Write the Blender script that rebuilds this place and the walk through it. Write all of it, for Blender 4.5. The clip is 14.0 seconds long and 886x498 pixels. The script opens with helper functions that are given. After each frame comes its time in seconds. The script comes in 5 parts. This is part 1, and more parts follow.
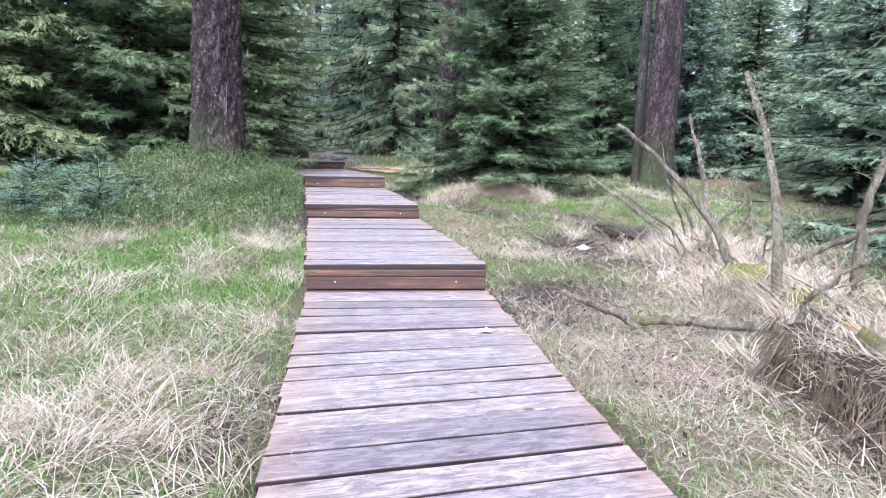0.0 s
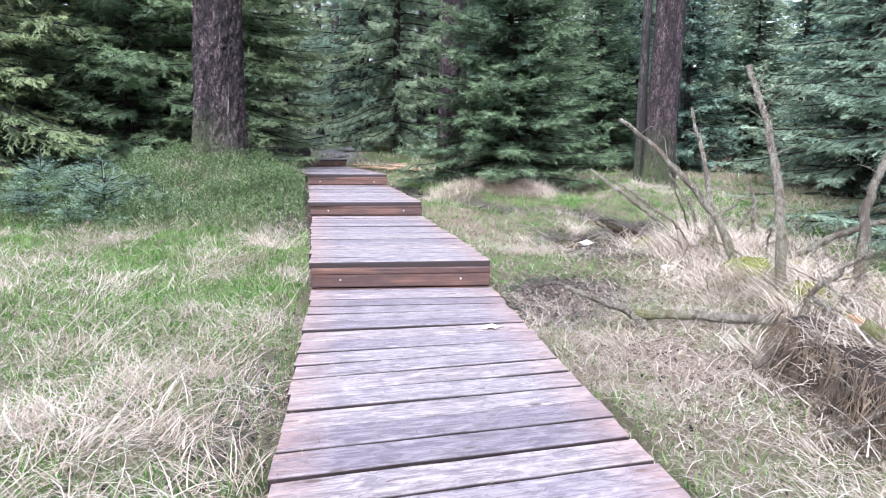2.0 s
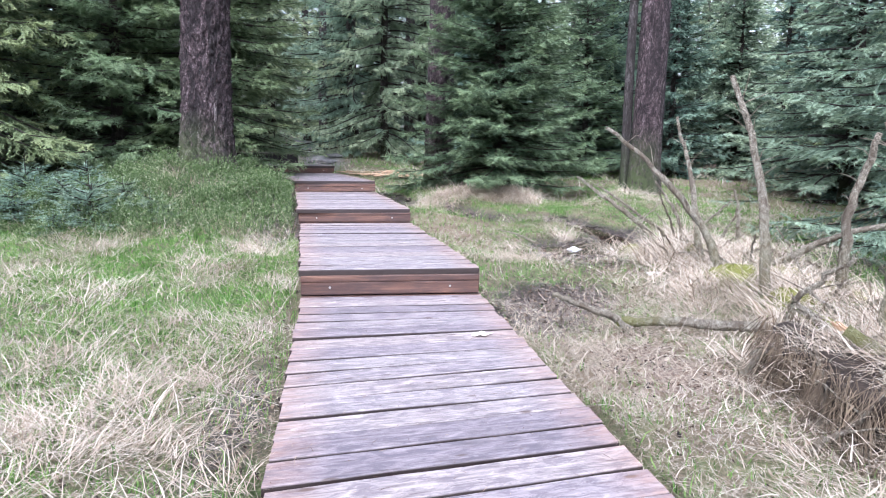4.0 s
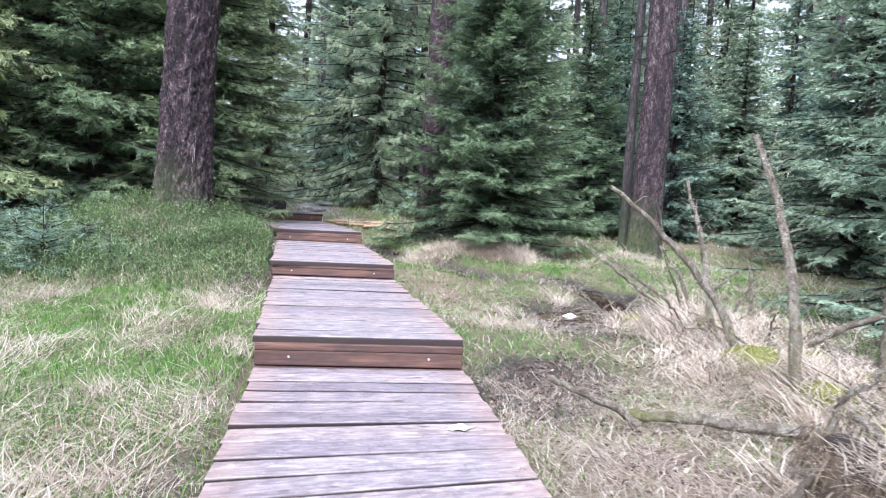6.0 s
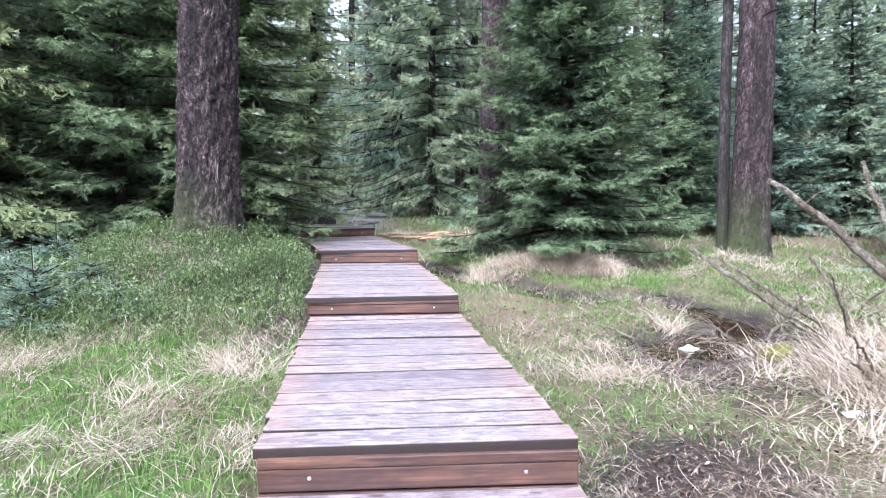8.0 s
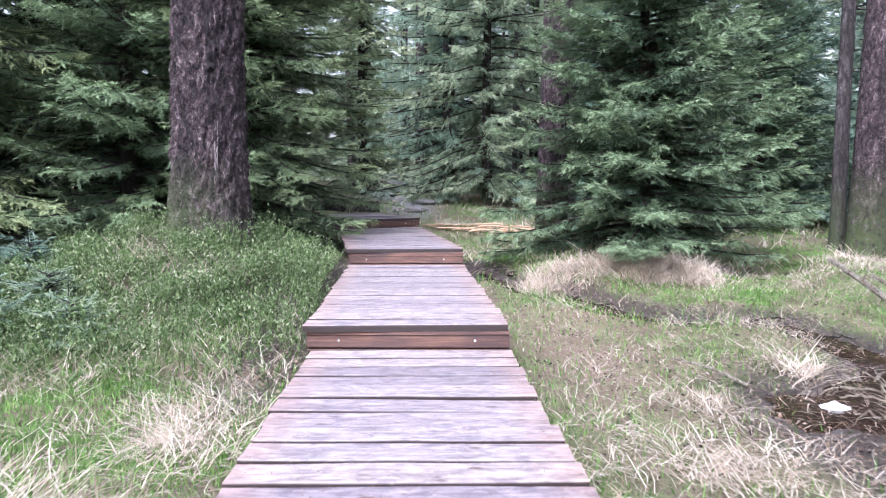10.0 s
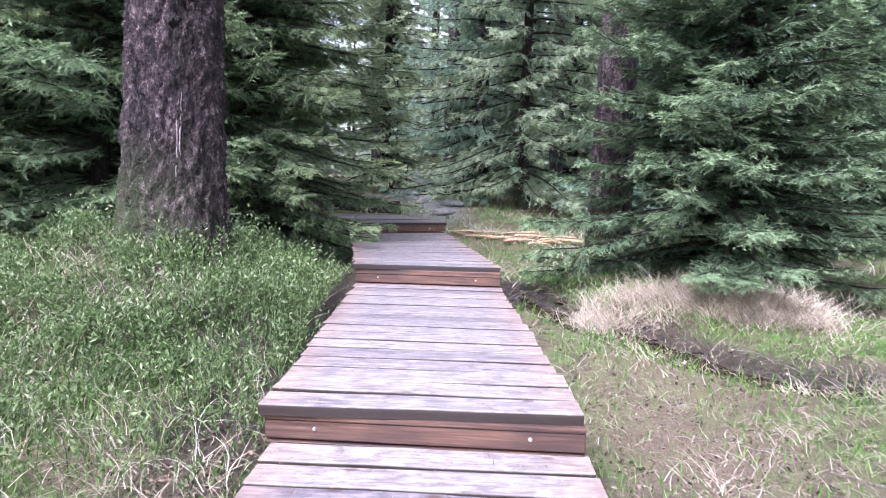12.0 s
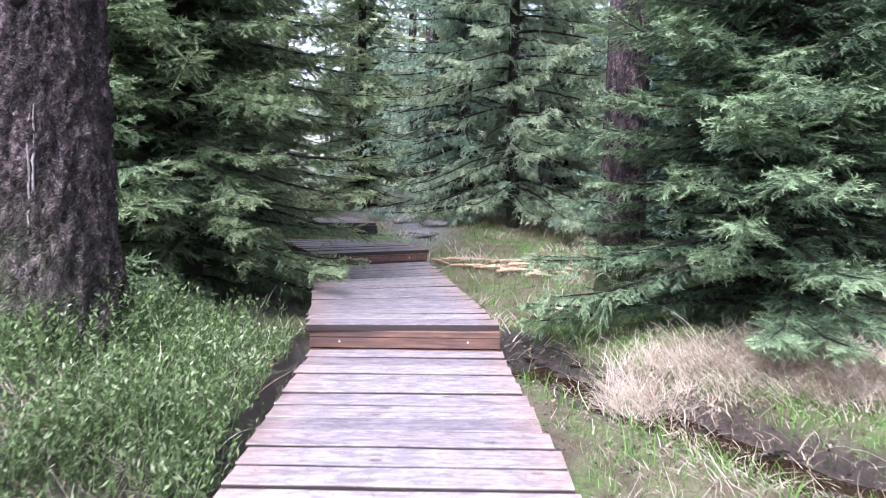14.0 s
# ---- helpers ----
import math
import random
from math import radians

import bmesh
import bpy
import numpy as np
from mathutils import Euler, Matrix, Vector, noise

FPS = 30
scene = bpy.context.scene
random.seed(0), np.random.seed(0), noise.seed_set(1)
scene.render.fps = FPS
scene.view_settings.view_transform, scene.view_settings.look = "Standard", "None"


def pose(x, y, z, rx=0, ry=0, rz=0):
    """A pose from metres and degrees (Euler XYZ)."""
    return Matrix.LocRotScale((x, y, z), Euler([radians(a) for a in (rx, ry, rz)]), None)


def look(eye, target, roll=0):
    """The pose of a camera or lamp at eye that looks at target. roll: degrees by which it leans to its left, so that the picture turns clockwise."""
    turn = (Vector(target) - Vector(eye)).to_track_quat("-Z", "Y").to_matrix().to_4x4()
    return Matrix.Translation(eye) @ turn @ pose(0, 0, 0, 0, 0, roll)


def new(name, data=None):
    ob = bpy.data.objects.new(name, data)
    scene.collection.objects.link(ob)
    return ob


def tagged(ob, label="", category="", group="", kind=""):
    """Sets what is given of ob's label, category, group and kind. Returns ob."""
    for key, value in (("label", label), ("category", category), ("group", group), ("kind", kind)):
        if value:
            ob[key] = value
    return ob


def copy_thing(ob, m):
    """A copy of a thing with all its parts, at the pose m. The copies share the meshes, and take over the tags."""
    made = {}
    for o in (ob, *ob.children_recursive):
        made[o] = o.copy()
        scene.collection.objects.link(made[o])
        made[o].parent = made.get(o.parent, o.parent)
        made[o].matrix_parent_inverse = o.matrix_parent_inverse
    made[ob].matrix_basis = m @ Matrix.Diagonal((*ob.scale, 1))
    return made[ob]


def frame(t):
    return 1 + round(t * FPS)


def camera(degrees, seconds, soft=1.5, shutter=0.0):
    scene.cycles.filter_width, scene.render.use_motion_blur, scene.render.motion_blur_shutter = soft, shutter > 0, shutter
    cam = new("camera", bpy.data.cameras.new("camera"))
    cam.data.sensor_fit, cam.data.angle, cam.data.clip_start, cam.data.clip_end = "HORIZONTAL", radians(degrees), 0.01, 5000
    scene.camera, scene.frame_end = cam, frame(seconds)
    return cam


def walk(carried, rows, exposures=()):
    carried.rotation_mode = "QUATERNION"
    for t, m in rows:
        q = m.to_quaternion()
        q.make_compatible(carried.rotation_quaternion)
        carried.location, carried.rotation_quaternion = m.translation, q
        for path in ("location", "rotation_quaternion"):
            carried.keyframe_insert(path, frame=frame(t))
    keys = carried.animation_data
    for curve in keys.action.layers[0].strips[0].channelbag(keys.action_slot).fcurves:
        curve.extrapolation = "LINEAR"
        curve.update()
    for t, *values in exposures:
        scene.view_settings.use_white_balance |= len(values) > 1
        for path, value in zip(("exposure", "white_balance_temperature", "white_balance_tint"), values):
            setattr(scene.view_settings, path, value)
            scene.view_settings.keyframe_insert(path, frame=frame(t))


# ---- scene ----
cam = camera(67.9, 14.0, 1.0, 0.4)
PATH = [
    (0, (-0.272, 0.432, 1.081), (-0.025, 2.395, 0.788), 1.3),
    (0.5, (-0.274, 0.434, 1.083), (-0.031, 2.396, 0.778), 1.3),
    (1, (-0.288, 0.411, 1.086), (-0.049, 2.374, 0.784), 1.5),
    (1.5, (-0.297, 0.412, 1.089), (-0.065, 2.374, 0.783), 1.3),
    (2, (-0.29, 0.413, 1.091), (-0.05, 2.375, 0.786), 0.6),
    (2.5, (-0.293, 0.415, 1.093), (-0.022, 2.375, 0.803), 0.5),
    (2.7, (-0.288, 0.405, 1.095), (-0.025, 2.367, 0.81), 0.7),
    (4.8, (-0.324, 0.389, 1.137), (0.01, 2.34, 0.845), 0.8),
    (5, (-0.321, 0.399, 1.145), (0.153, 2.317, 0.833), -0.1),
    (5.5, (-0.195, 0.658, 1.138), (0.272, 2.595, 0.964), 2.3),
    (6, (-0.136, 1.043, 1.124), (0.16, 3.017, 0.994), 3.2),
    (6.5, (-0.177, 1.493, 1.137), (0.177, 3.457, 0.999), 0.7),
    (7, (-0.078, 1.94, 1.088), (0.235, 3.913, 1.005), 0.3),
    (7.5, (-0.023, 2.279, 1.11), (0.121, 4.271, 1.018), 0.6),
    (8, (-0.054, 2.651, 1.235), (0.064, 4.643, 1.104), -0.4),
    (8.5, (-0.002, 2.936, 1.31), (0.086, 4.924, 1.109), -0.1),
    (9, (0.118, 3.36, 1.337), (0.122, 5.351, 1.148), 1.3),
    (9.2, (0.14, 3.54, 1.319), (0.125, 5.532, 1.136), 0.5),
    (11.3, (0.025, 5.374, 1.395), (-0.062, 7.363, 1.202), -0.2),
    (11.5, (-0.012, 5.541, 1.382), (-0.092, 7.531, 1.196), -0.4),
    (12, (0.008, 5.943, 1.367), (-0.126, 7.929, 1.177), 1.4),
    (12.5, (0.003, 6.211, 1.53), (-0.217, 8.187, 1.314), -0.1),
    (13, (-0.084, 6.57, 1.521), (-0.287, 8.548, 1.306), -0.2),
    (13.5, (-0.125, 7.012, 1.545), (-0.182, 9.002, 1.346), -0.1),
    (14, (-0.076, 7.448, 1.553), (-0.16, 9.439, 1.387), 0.1),
]
walk(cam, [(t, look(eye, target, roll)) for t, eye, target, roll in PATH], [(0.0, 1.60, 5600, 17), (5.0, 1.55, 5600, 17), (6.5, 1.68, 5650, 17), (8.5, 1.76, 5650, 19), (11.5, 1.80, 5650, 23), (14.0, 1.88, 5700, 22)])

# ---------------------------------------------------------------- world and light
world = bpy.data.worlds.new("overcast_sky")
scene.world = world
world.use_nodes = True
wn = world.node_tree
sky = wn.nodes.new("ShaderNodeTexSky")
sky.sky_type = "NISHITA"
sky.sun_disc = False
sky.sun_elevation = radians(51.6)
sky.sun_rotation = radians(202)
sky.dust_density = 4.0
sky.air_density = 1.4
wn.nodes["Background"].inputs["Strength"].default_value = 0.13
pale = wn.nodes.new("ShaderNodeHueSaturation")  # cloud cover greys the blue
pale.inputs["Saturation"].default_value = 0.35
wn.links.new(sky.outputs["Color"], pale.inputs["Color"])
wn.links.new(pale.outputs["Color"], wn.nodes["Background"].inputs["Color"])

sun_data = bpy.data.lights.new("sun", "SUN")
sun_data.energy = 1.7
sun_data.angle = radians(30)
sun_data.color = (1.0, 0.985, 0.96)
sun = new("sun", sun_data)
sun.matrix_world = look((-9, -16, 30), (0, 6, 0))

rng = np.random.default_rng(7)


# ---------------------------------------------------------------- materials
class Nodes:
    """A small builder for procedural materials."""

    def __init__(self, name, rough=0.8):
        self.mat = bpy.data.materials.new(name)
        self.mat.use_nodes = True
        self.tree = self.mat.node_tree
        self.bsdf = self.tree.nodes["Principled BSDF"]
        self.bsdf.inputs["Roughness"].default_value = rough
        self.coord = self.tree.nodes.new("ShaderNodeTexCoord")

    def node(self, kind, **values):
        n = self.tree.nodes.new(kind)
        for k, v in values.items():
            n.inputs[k.replace("_", " ")].default_value = v
        return n

    def link(self, a, b):
        self.tree.links.new(a, b)

    def mapped(self, scale, source="Object"):
        m = self.tree.nodes.new("ShaderNodeMapping")
        m.inputs["Scale"].default_value = scale
        self.link(self.coord.outputs[source], m.inputs["Vector"])
        return m.outputs["Vector"]

    def noise(self, scale, detail=4, rough=0.6, vector=None, distortion=0.0):
        n = self.node("ShaderNodeTexNoise", Scale=scale, Detail=detail, Roughness=rough, Distortion=distortion)
        self.link(vector if vector else self.coord.outputs["Object"], n.inputs["Vector"])
        return n.outputs["Fac"]

    def ramp(self, fac, *stops):
        r = self.tree.nodes.new("ShaderNodeValToRGB")
        el = r.color_ramp.elements
        while len(el) < len(stops):
            el.new(0.5)
        for e, (p, c) in zip(el, stops):
            e.position = p
            e.color = (*c, 1) if not isinstance(c, (int, float)) else (c, c, c, 1)
        self.link(fac, r.inputs["Fac"])
        return r.outputs["Color"]

    def mix(self, fac, a, b, mode="MIX"):
        m = self.tree.nodes.new("ShaderNodeMix")
        m.data_type, m.blend_type = "RGBA", mode
        for value, socket in ((fac, m.inputs[0]), (a, m.inputs[6]), (b, m.inputs[7])):
            if isinstance(value, (int, float)):
                socket.default_value = value if socket == m.inputs[0] else (value, value, value, 1)
            elif isinstance(value, tuple):
                socket.default_value = (*value, 1)
            else:
                self.link(value, socket)
        return m.outputs[2]

    def attribute(self, name):
        a = self.tree.nodes.new("ShaderNodeAttribute")
        a.attribute_name = name
        return a.outputs["Fac"]

    def island(self):
        return self.tree.nodes.new("ShaderNodeNewGeometry").outputs["Random Per Island"]

    def object_random(self):
        return self.tree.nodes.new("ShaderNodeObjectInfo").outputs["Random"]

    def bump(self, height, strength=0.4, distance=0.01):
        b = self.node("ShaderNodeBump", Strength=strength, Distance=distance)
        self.link(height, b.inputs["Height"])
        self.link(b.outputs["Normal"], self.bsdf.inputs["Normal"])

    def color(self, c):
        self.link(c, self.bsdf.inputs["Base Color"])
        return self

    def rough(self, r):
        self.link(r, self.bsdf.inputs["Roughness"])
        return self

    def leafy(self, color, share):
        """Lets some light through a thin leaf."""
        t = self.tree.nodes.new("ShaderNodeBsdfTranslucent")
        m = self.node("ShaderNodeMixShader", Fac=share)
        self.link(color, t.inputs["Color"])
        self.link(self.bsdf.outputs[0], m.inputs[1])
        self.link(t.outputs[0], m.inputs[2])
        self.link(m.outputs[0], self.tree.nodes["Material Output"].inputs["Surface"])


def m_crack(m, vector):
    """Coordinates drawn out along a plank, for cracks and worn streaks."""
    mp = m.node("ShaderNodeMapping")
    mp.inputs["Scale"].default_value = (3.0, 34, 34)
    m.link(vector, mp.inputs["Vector"])
    return mp.outputs[0]


def make_plank_wood():
    m = Nodes("weathered_plank_wood", 0.6)
    rnd = m.object_random()
    shift = m.node("ShaderNodeCombineXYZ")
    scaled = m.node("ShaderNodeMath")
    scaled.operation = "MULTIPLY"
    scaled.inputs[1].default_value = 37.0
    m.link(rnd, scaled.inputs[0])
    m.link(scaled.outputs[0], shift.inputs["Y"])
    m.link(scaled.outputs[0], shift.inputs["X"])
    add = m.node("ShaderNodeVectorMath")
    m.link(m.coord.outputs["Object"], add.inputs[0])
    m.link(shift.outputs[0], add.inputs[1])
    mp = m.node("ShaderNodeMapping")
    mp.inputs["Scale"].default_value = (1.2, 22, 22)
    m.link(add.outputs[0], mp.inputs["Vector"])
    grain = m.noise(2.5, 6, 0.65, mp.outputs[0], 0.6)
    mp2 = m.node("ShaderNodeMapping")
    mp2.inputs["Scale"].default_value = (5.5, 15, 15)
    m.link(add.outputs[0], mp2.inputs["Vector"])
    patch = m.noise(1.3, 7, 0.72, mp2.outputs[0], 0.3)
    kn = m.node("ShaderNodeTexVoronoi", Scale=1.0)
    mp3 = m.node("ShaderNodeMapping")
    mp3.inputs["Scale"].default_value = (3.4, 8.5, 8.5)
    m.link(add.outputs[0], mp3.inputs["Vector"])
    m.link(mp3.outputs[0], kn.inputs["Vector"])
    knots = m.ramp(kn.outputs["Distance"], (0.07, 0.85), (0.13, 0.0))
    speck = m.noise(60, 3, 0.7, add.outputs[0])
    base = m.ramp(grain, (0.28, (0.13, 0.112, 0.118)), (0.46, (0.275, 0.25, 0.262)), (0.68, (0.40, 0.365, 0.372)))
    wet = m.ramp(patch, (0.36, (0.40, 0.36, 0.39)), (0.50, (1, 1, 1)))
    c = m.mix(0.6, base, wet, "MULTIPLY")
    mp4 = m.node("ShaderNodeMapping")
    mp4.inputs["Scale"].default_value = (7.0, 17, 17)
    m.link(add.outputs[0], mp4.inputs["Vector"])
    stain = m.noise(1.2, 6, 0.7, mp4.outputs[0], 0.8)
    c = m.mix(m.ramp(stain, (0.51, 0.0), (0.58, 0.7)), c, (0.15, 0.135, 0.16))
    c = m.mix(m.ramp(stain, (0.34, 0.55), (0.46, 0.0)), c, (0.54, 0.49, 0.48))
    crack = m.noise(1.6, 5, 0.7, m_crack(m, add.outputs[0]), 0.8)
    c = m.mix(m.ramp(crack, (0.34, 0.85), (0.42, 0.0)), c, (0.10, 0.075, 0.075))
    tone = m.ramp(rnd, (0.0, (0.72, 0.69, 0.74)), (0.3, (0.93, 0.89, 0.92)), (0.7, (1.05, 1.03, 1.02)), (1.0, (1.12, 1.04, 0.98)))
    c = m.mix(1.0, c, tone, "MULTIPLY")
    c = m.mix(m.ramp(speck, (0.66, 0), (0.74, 0.8)), c, (0.20, 0.14, 0.11))
    c = m.mix(knots, c, (0.085, 0.055, 0.048))
    # reddish bare wood near the worn ends
    end = m.attribute("end")
    red = m.mix(end, 0.0, m.ramp(patch, (0.35, 0.1), (0.65, 0.6)))
    c = m.mix(red, c, (0.38, 0.23, 0.17))
    # edges and side faces darkened, so the gaps between planks read dark
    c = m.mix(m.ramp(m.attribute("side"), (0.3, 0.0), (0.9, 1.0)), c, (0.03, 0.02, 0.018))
    m.color(c)
    m.rough(m.ramp(patch, (0.3, 0.38), (0.6, 0.7)))
    h = m.mix(0.5, grain, speck)
    m.bump(h, 0.5, 0.006)
    return m.mat


def make_beam_wood():
    m = Nodes("dark_wet_beam_wood", 0.5)
    grain = m.noise(2.2, 6, 0.65, m.mapped((1.0, 26, 26)), 0.5)
    patch = m.noise(2.0, 4, 0.6, m.mapped((1.5, 4, 4)))
    c = m.ramp(grain, (0.25, (0.03, 0.016, 0.014)), (0.5, (0.13, 0.066, 0.048)), (0.75, (0.28, 0.155, 0.105)))
    c = m.mix(m.ramp(patch, (0.35, 0.75), (0.62, 0.0)), c, (0.045, 0.03, 0.032))
    m.color(c)
    m.rough(m.ramp(patch, (0.3, 0.4), (0.7, 0.65)))
    m.bump(grain, 0.6, 0.006)
    return m.mat


def make_bark(name, dark, mid, light, moss, scale=1.0):
    m = Nodes(name, 0.9)
    stretched = m.mapped((1, 1, 0.5))
    flakes = m.noise(15 * scale, 7, 0.78, stretched, 0.5)
    fine = m.noise(85 * scale, 4, 0.7)
    v = m.node("ShaderNodeTexVoronoi", Scale=30.0 * scale)
    v.feature = "DISTANCE_TO_EDGE"
    nz = m.node("ShaderNodeTexNoise", Scale=14.0 * scale, Detail=5.0)
    m.link(m.coord.outputs["Object"], nz.inputs["Vector"])
    addv = m.node("ShaderNodeMix", Factor=0.16)
    addv.data_type = "VECTOR"
    m.link(stretched, addv.inputs[4])
    m.link(nz.outputs["Color"], addv.inputs[5])
    m.link(addv.outputs[1], v.inputs["Vector"])
    cracks = m.ramp(v.outputs["Distance"], (0.0, 0.0), (0.12, 0.6), (0.3, 1.0))
    big = m.noise(3.2, 4, 0.6)
    c = m.ramp(flakes, (0.43, dark), (0.49, mid), (0.54, mid), (0.60, light))
    c = m.mix(m.mix(0.25, cracks, 1.0), dark, c)
    streak = m.noise(5.5, 5, 0.65, m.mapped((1, 1, 0.16)), 0.4)
    c = m.mix(m.ramp(streak, (0.42, 0.8), (0.50, 0.0)), c, dark)
    lich = m.noise(30, 5, 0.75)
    c = m.mix(m.mix(m.ramp(lich, (0.60, 0.0), (0.66, 0.7)), 0.0, m.ramp(big, (0.42, 0.1), (0.62, 1))), c, (0.34, 0.32, 0.325))
    c = m.mix(m.mix(m.attribute("moss"), 0.0, m.ramp(m.noise(9, 5, 0.7), (0.30, 0.0), (0.5, 1.0))), c, moss)
    m.color(c)
    m.bump(m.mix(0.5, flakes, m.mix(0.35, cracks, fine)), 1.0, 0.05)
    return m.mat


def make_needles(name, dark, mid, tipc, through_share=0.08):
    m = Nodes(name, 0.62)
    m.bsdf.inputs["Specular IOR Level"].default_value = 0.3
    r = m.island()
    big = m.noise(1.7, 3, 0.6)
    old = m.ramp(m.attribute("tip"), (0.0, 0.30), (0.3, 1.0))  # inner needles darker: older, plus crown shade painted into the colour
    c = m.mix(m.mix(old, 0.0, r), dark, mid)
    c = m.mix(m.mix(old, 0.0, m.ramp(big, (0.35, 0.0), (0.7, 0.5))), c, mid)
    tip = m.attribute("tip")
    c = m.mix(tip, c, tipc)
    o = m.ramp(m.object_random(), (0.0, (0.8, 0.9, 0.95)), (1.0, (1.15, 1.08, 0.95)))
    c = m.mix(1.0, c, o, "MULTIPLY")
    m.color(c)
    m.leafy(c, through_share)
    return m.mat


def make_blade(name, stops, share=0.3, rough=0.6):
    m = Nodes(name, rough)
    m.bsdf.inputs["Specular IOR Level"].default_value = 0.3
    c = m.ramp(m.island(), *stops)
    big = m.noise(1.1, 3, 0.6)
    c = m.mix(m.ramp(big, (0.35, 0.35), (0.65, 0.0)), c, stops[0][1])
    m.color(c)
    m.leafy(c, share)
    return m.mat


def make_ground():
    m = Nodes("forest_floor", 0.9)
    a = m.noise(2.2, 6, 0.65)
    b = m.noise(24, 7, 0.78)
    f = m.noise(95, 5, 0.7)
    moss = m.ramp(b, (0.3, (0.045, 0.095, 0.02)), (0.5, (0.12, 0.245, 0.05)), (0.72, (0.24, 0.40, 0.10)))
    straw = m.ramp(f, (0.3, (0.06, 0.045, 0.032)), (0.5, (0.20, 0.16, 0.11)), (0.75, (0.40, 0.33, 0.235)))
    c = m.mix(m.ramp(a, (0.44, 0.0), (0.56, 1.0)), moss, straw)
    c = m.mix(m.ramp(m.noise(6.5, 5, 0.7), (0.46, 0.0), (0.60, 0.85)), c, (0.075, 0.052, 0.036))
    c = m.mix(m.attribute("straw"), c, m.mix(m.ramp(b, (0.35, 0.55), (0.6, 1.0)), moss, straw))
    mudc = m.ramp(b, (0.3, (0.012, 0.010, 0.010)), (0.55, (0.05, 0.040, 0.042)), (0.75, (0.16, 0.13, 0.13)))
    # this mask also carries painted shade on the floor below spruces
    mud = m.attribute("mud")
    broken = m.mix(m.ramp(b, (0.36, 0.0), (0.56, 1.0)), m.mix(mud, 0.0, 0.55), mud)
    broken = m.ramp(broken, (0.3, 0.0), (0.62, 1.0))
    c = m.mix(broken, c, mudc)
    litter = m.ramp(f, (0.3, (0.075, 0.05, 0.038)), (0.5, (0.27, 0.19, 0.145)), (0.75, (0.48, 0.38, 0.30)))
    c = m.mix(m.attribute("litter"), c, litter)
    stone = m.ramp(b, (0.3, (0.16, 0.16, 0.17)), (0.6, (0.42, 0.42, 0.44)))
    c = m.mix(m.attribute("stone"), c, stone)
    m.color(c)
    m.rough(m.ramp(broken, (0.0, 0.95), (1.0, 0.35)))
    m.bump(m.mix(0.5, b, f), 1.0, 0.05)
    return m.mat


PLANK = make_plank_wood()
BEAM = make_beam_wood()
BARK = make_bark("spruce_bark", (0.014, 0.009, 0.011), (0.112, 0.075, 0.083), (0.32, 0.25, 0.265), (0.10, 0.14, 0.05))
BARK_FAR = make_bark("grey_spruce_bark", (0.035, 0.028, 0.028), (0.10, 0.085, 0.085), (0.22, 0.20, 0.20), (0.10, 0.13, 0.06), 0.8)
DEAD = make_bark("dead_branch_bark", (0.20, 0.16, 0.12), (0.46, 0.42, 0.34), (0.68, 0.64, 0.54), (0.22, 0.23, 0.05), 1.6)
LIMB = make_bark("spruce_limb_bark", (0.02, 0.014, 0.012), (0.05, 0.036, 0.03), (0.10, 0.08, 0.07), (0.08, 0.1, 0.05), 2.0)
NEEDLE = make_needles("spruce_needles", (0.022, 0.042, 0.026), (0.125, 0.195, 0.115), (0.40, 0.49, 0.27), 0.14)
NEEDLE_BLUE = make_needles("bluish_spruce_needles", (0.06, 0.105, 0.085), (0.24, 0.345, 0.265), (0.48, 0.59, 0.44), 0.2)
# light green of distant spruces, with misty haze mixed into the colour
NEEDLE_HAZED = make_needles("haze_paled_spruce_needles", (0.17, 0.24, 0.175), (0.40, 0.50, 0.36), (0.58, 0.66, 0.48), 0.4)
STRAW = make_blade("dry_grass_blades", [(0.0, (0.24, 0.175, 0.12)), (0.3, (0.50, 0.42, 0.33)), (0.7, (0.70, 0.62, 0.52)), (1.0, (0.82, 0.76, 0.66))])
GREEN = make_blade("green_grass_blades", [(0.0, (0.055, 0.14, 0.025)), (0.5, (0.165, 0.345, 0.07)), (1.0, (0.33, 0.52, 0.15))], 0.4)
BERRY = make_blade("bilberry_leaves", [(0.0, (0.045, 0.075, 0.025)), (0.45, (0.12, 0.195, 0.068)), (0.8, (0.25, 0.34, 0.15)), (1.0, (0.48, 0.52, 0.36))], 0.3)
GROUND = make_ground()


def make_simple(name, c1, c2, scale, rough, bump=0.5):
    m = Nodes(name, rough)
    n = m.noise(scale, 5, 0.65)
    m.color(m.ramp(n, (0.3, c1), (0.7, c2)))
    m.bump(n, bump, 0.01)
    return m.mat


SNOW = make_simple("old_snow", (0.78, 0.80, 0.84), (0.90, 0.91, 0.93), 30, 0.6)
STEEL = make_simple("zinc_bolt", (0.5, 0.5, 0.5), (0.75, 0.75, 0.74), 60, 0.4)
STEEL.node_tree.nodes["Principled BSDF"].inputs["Metallic"].default_value = 0.7
FRESHWOOD = make_simple("split_orange_wood", (0.36, 0.21, 0.12), (0.74, 0.54, 0.37), 25, 0.8)
PALESTONE = make_simple("pale_wet_stone", (0.13, 0.13, 0.135), (0.30, 0.29, 0.29), 14, 0.85)
ROOTS = make_simple("tangled_dead_roots", (0.04, 0.029, 0.021), (0.25, 0.19, 0.13), 12, 0.9)
MOSS = make_simple("cushion_moss", (0.07, 0.08, 0.012), (0.24, 0.25, 0.05), 40, 0.95, 1.0)
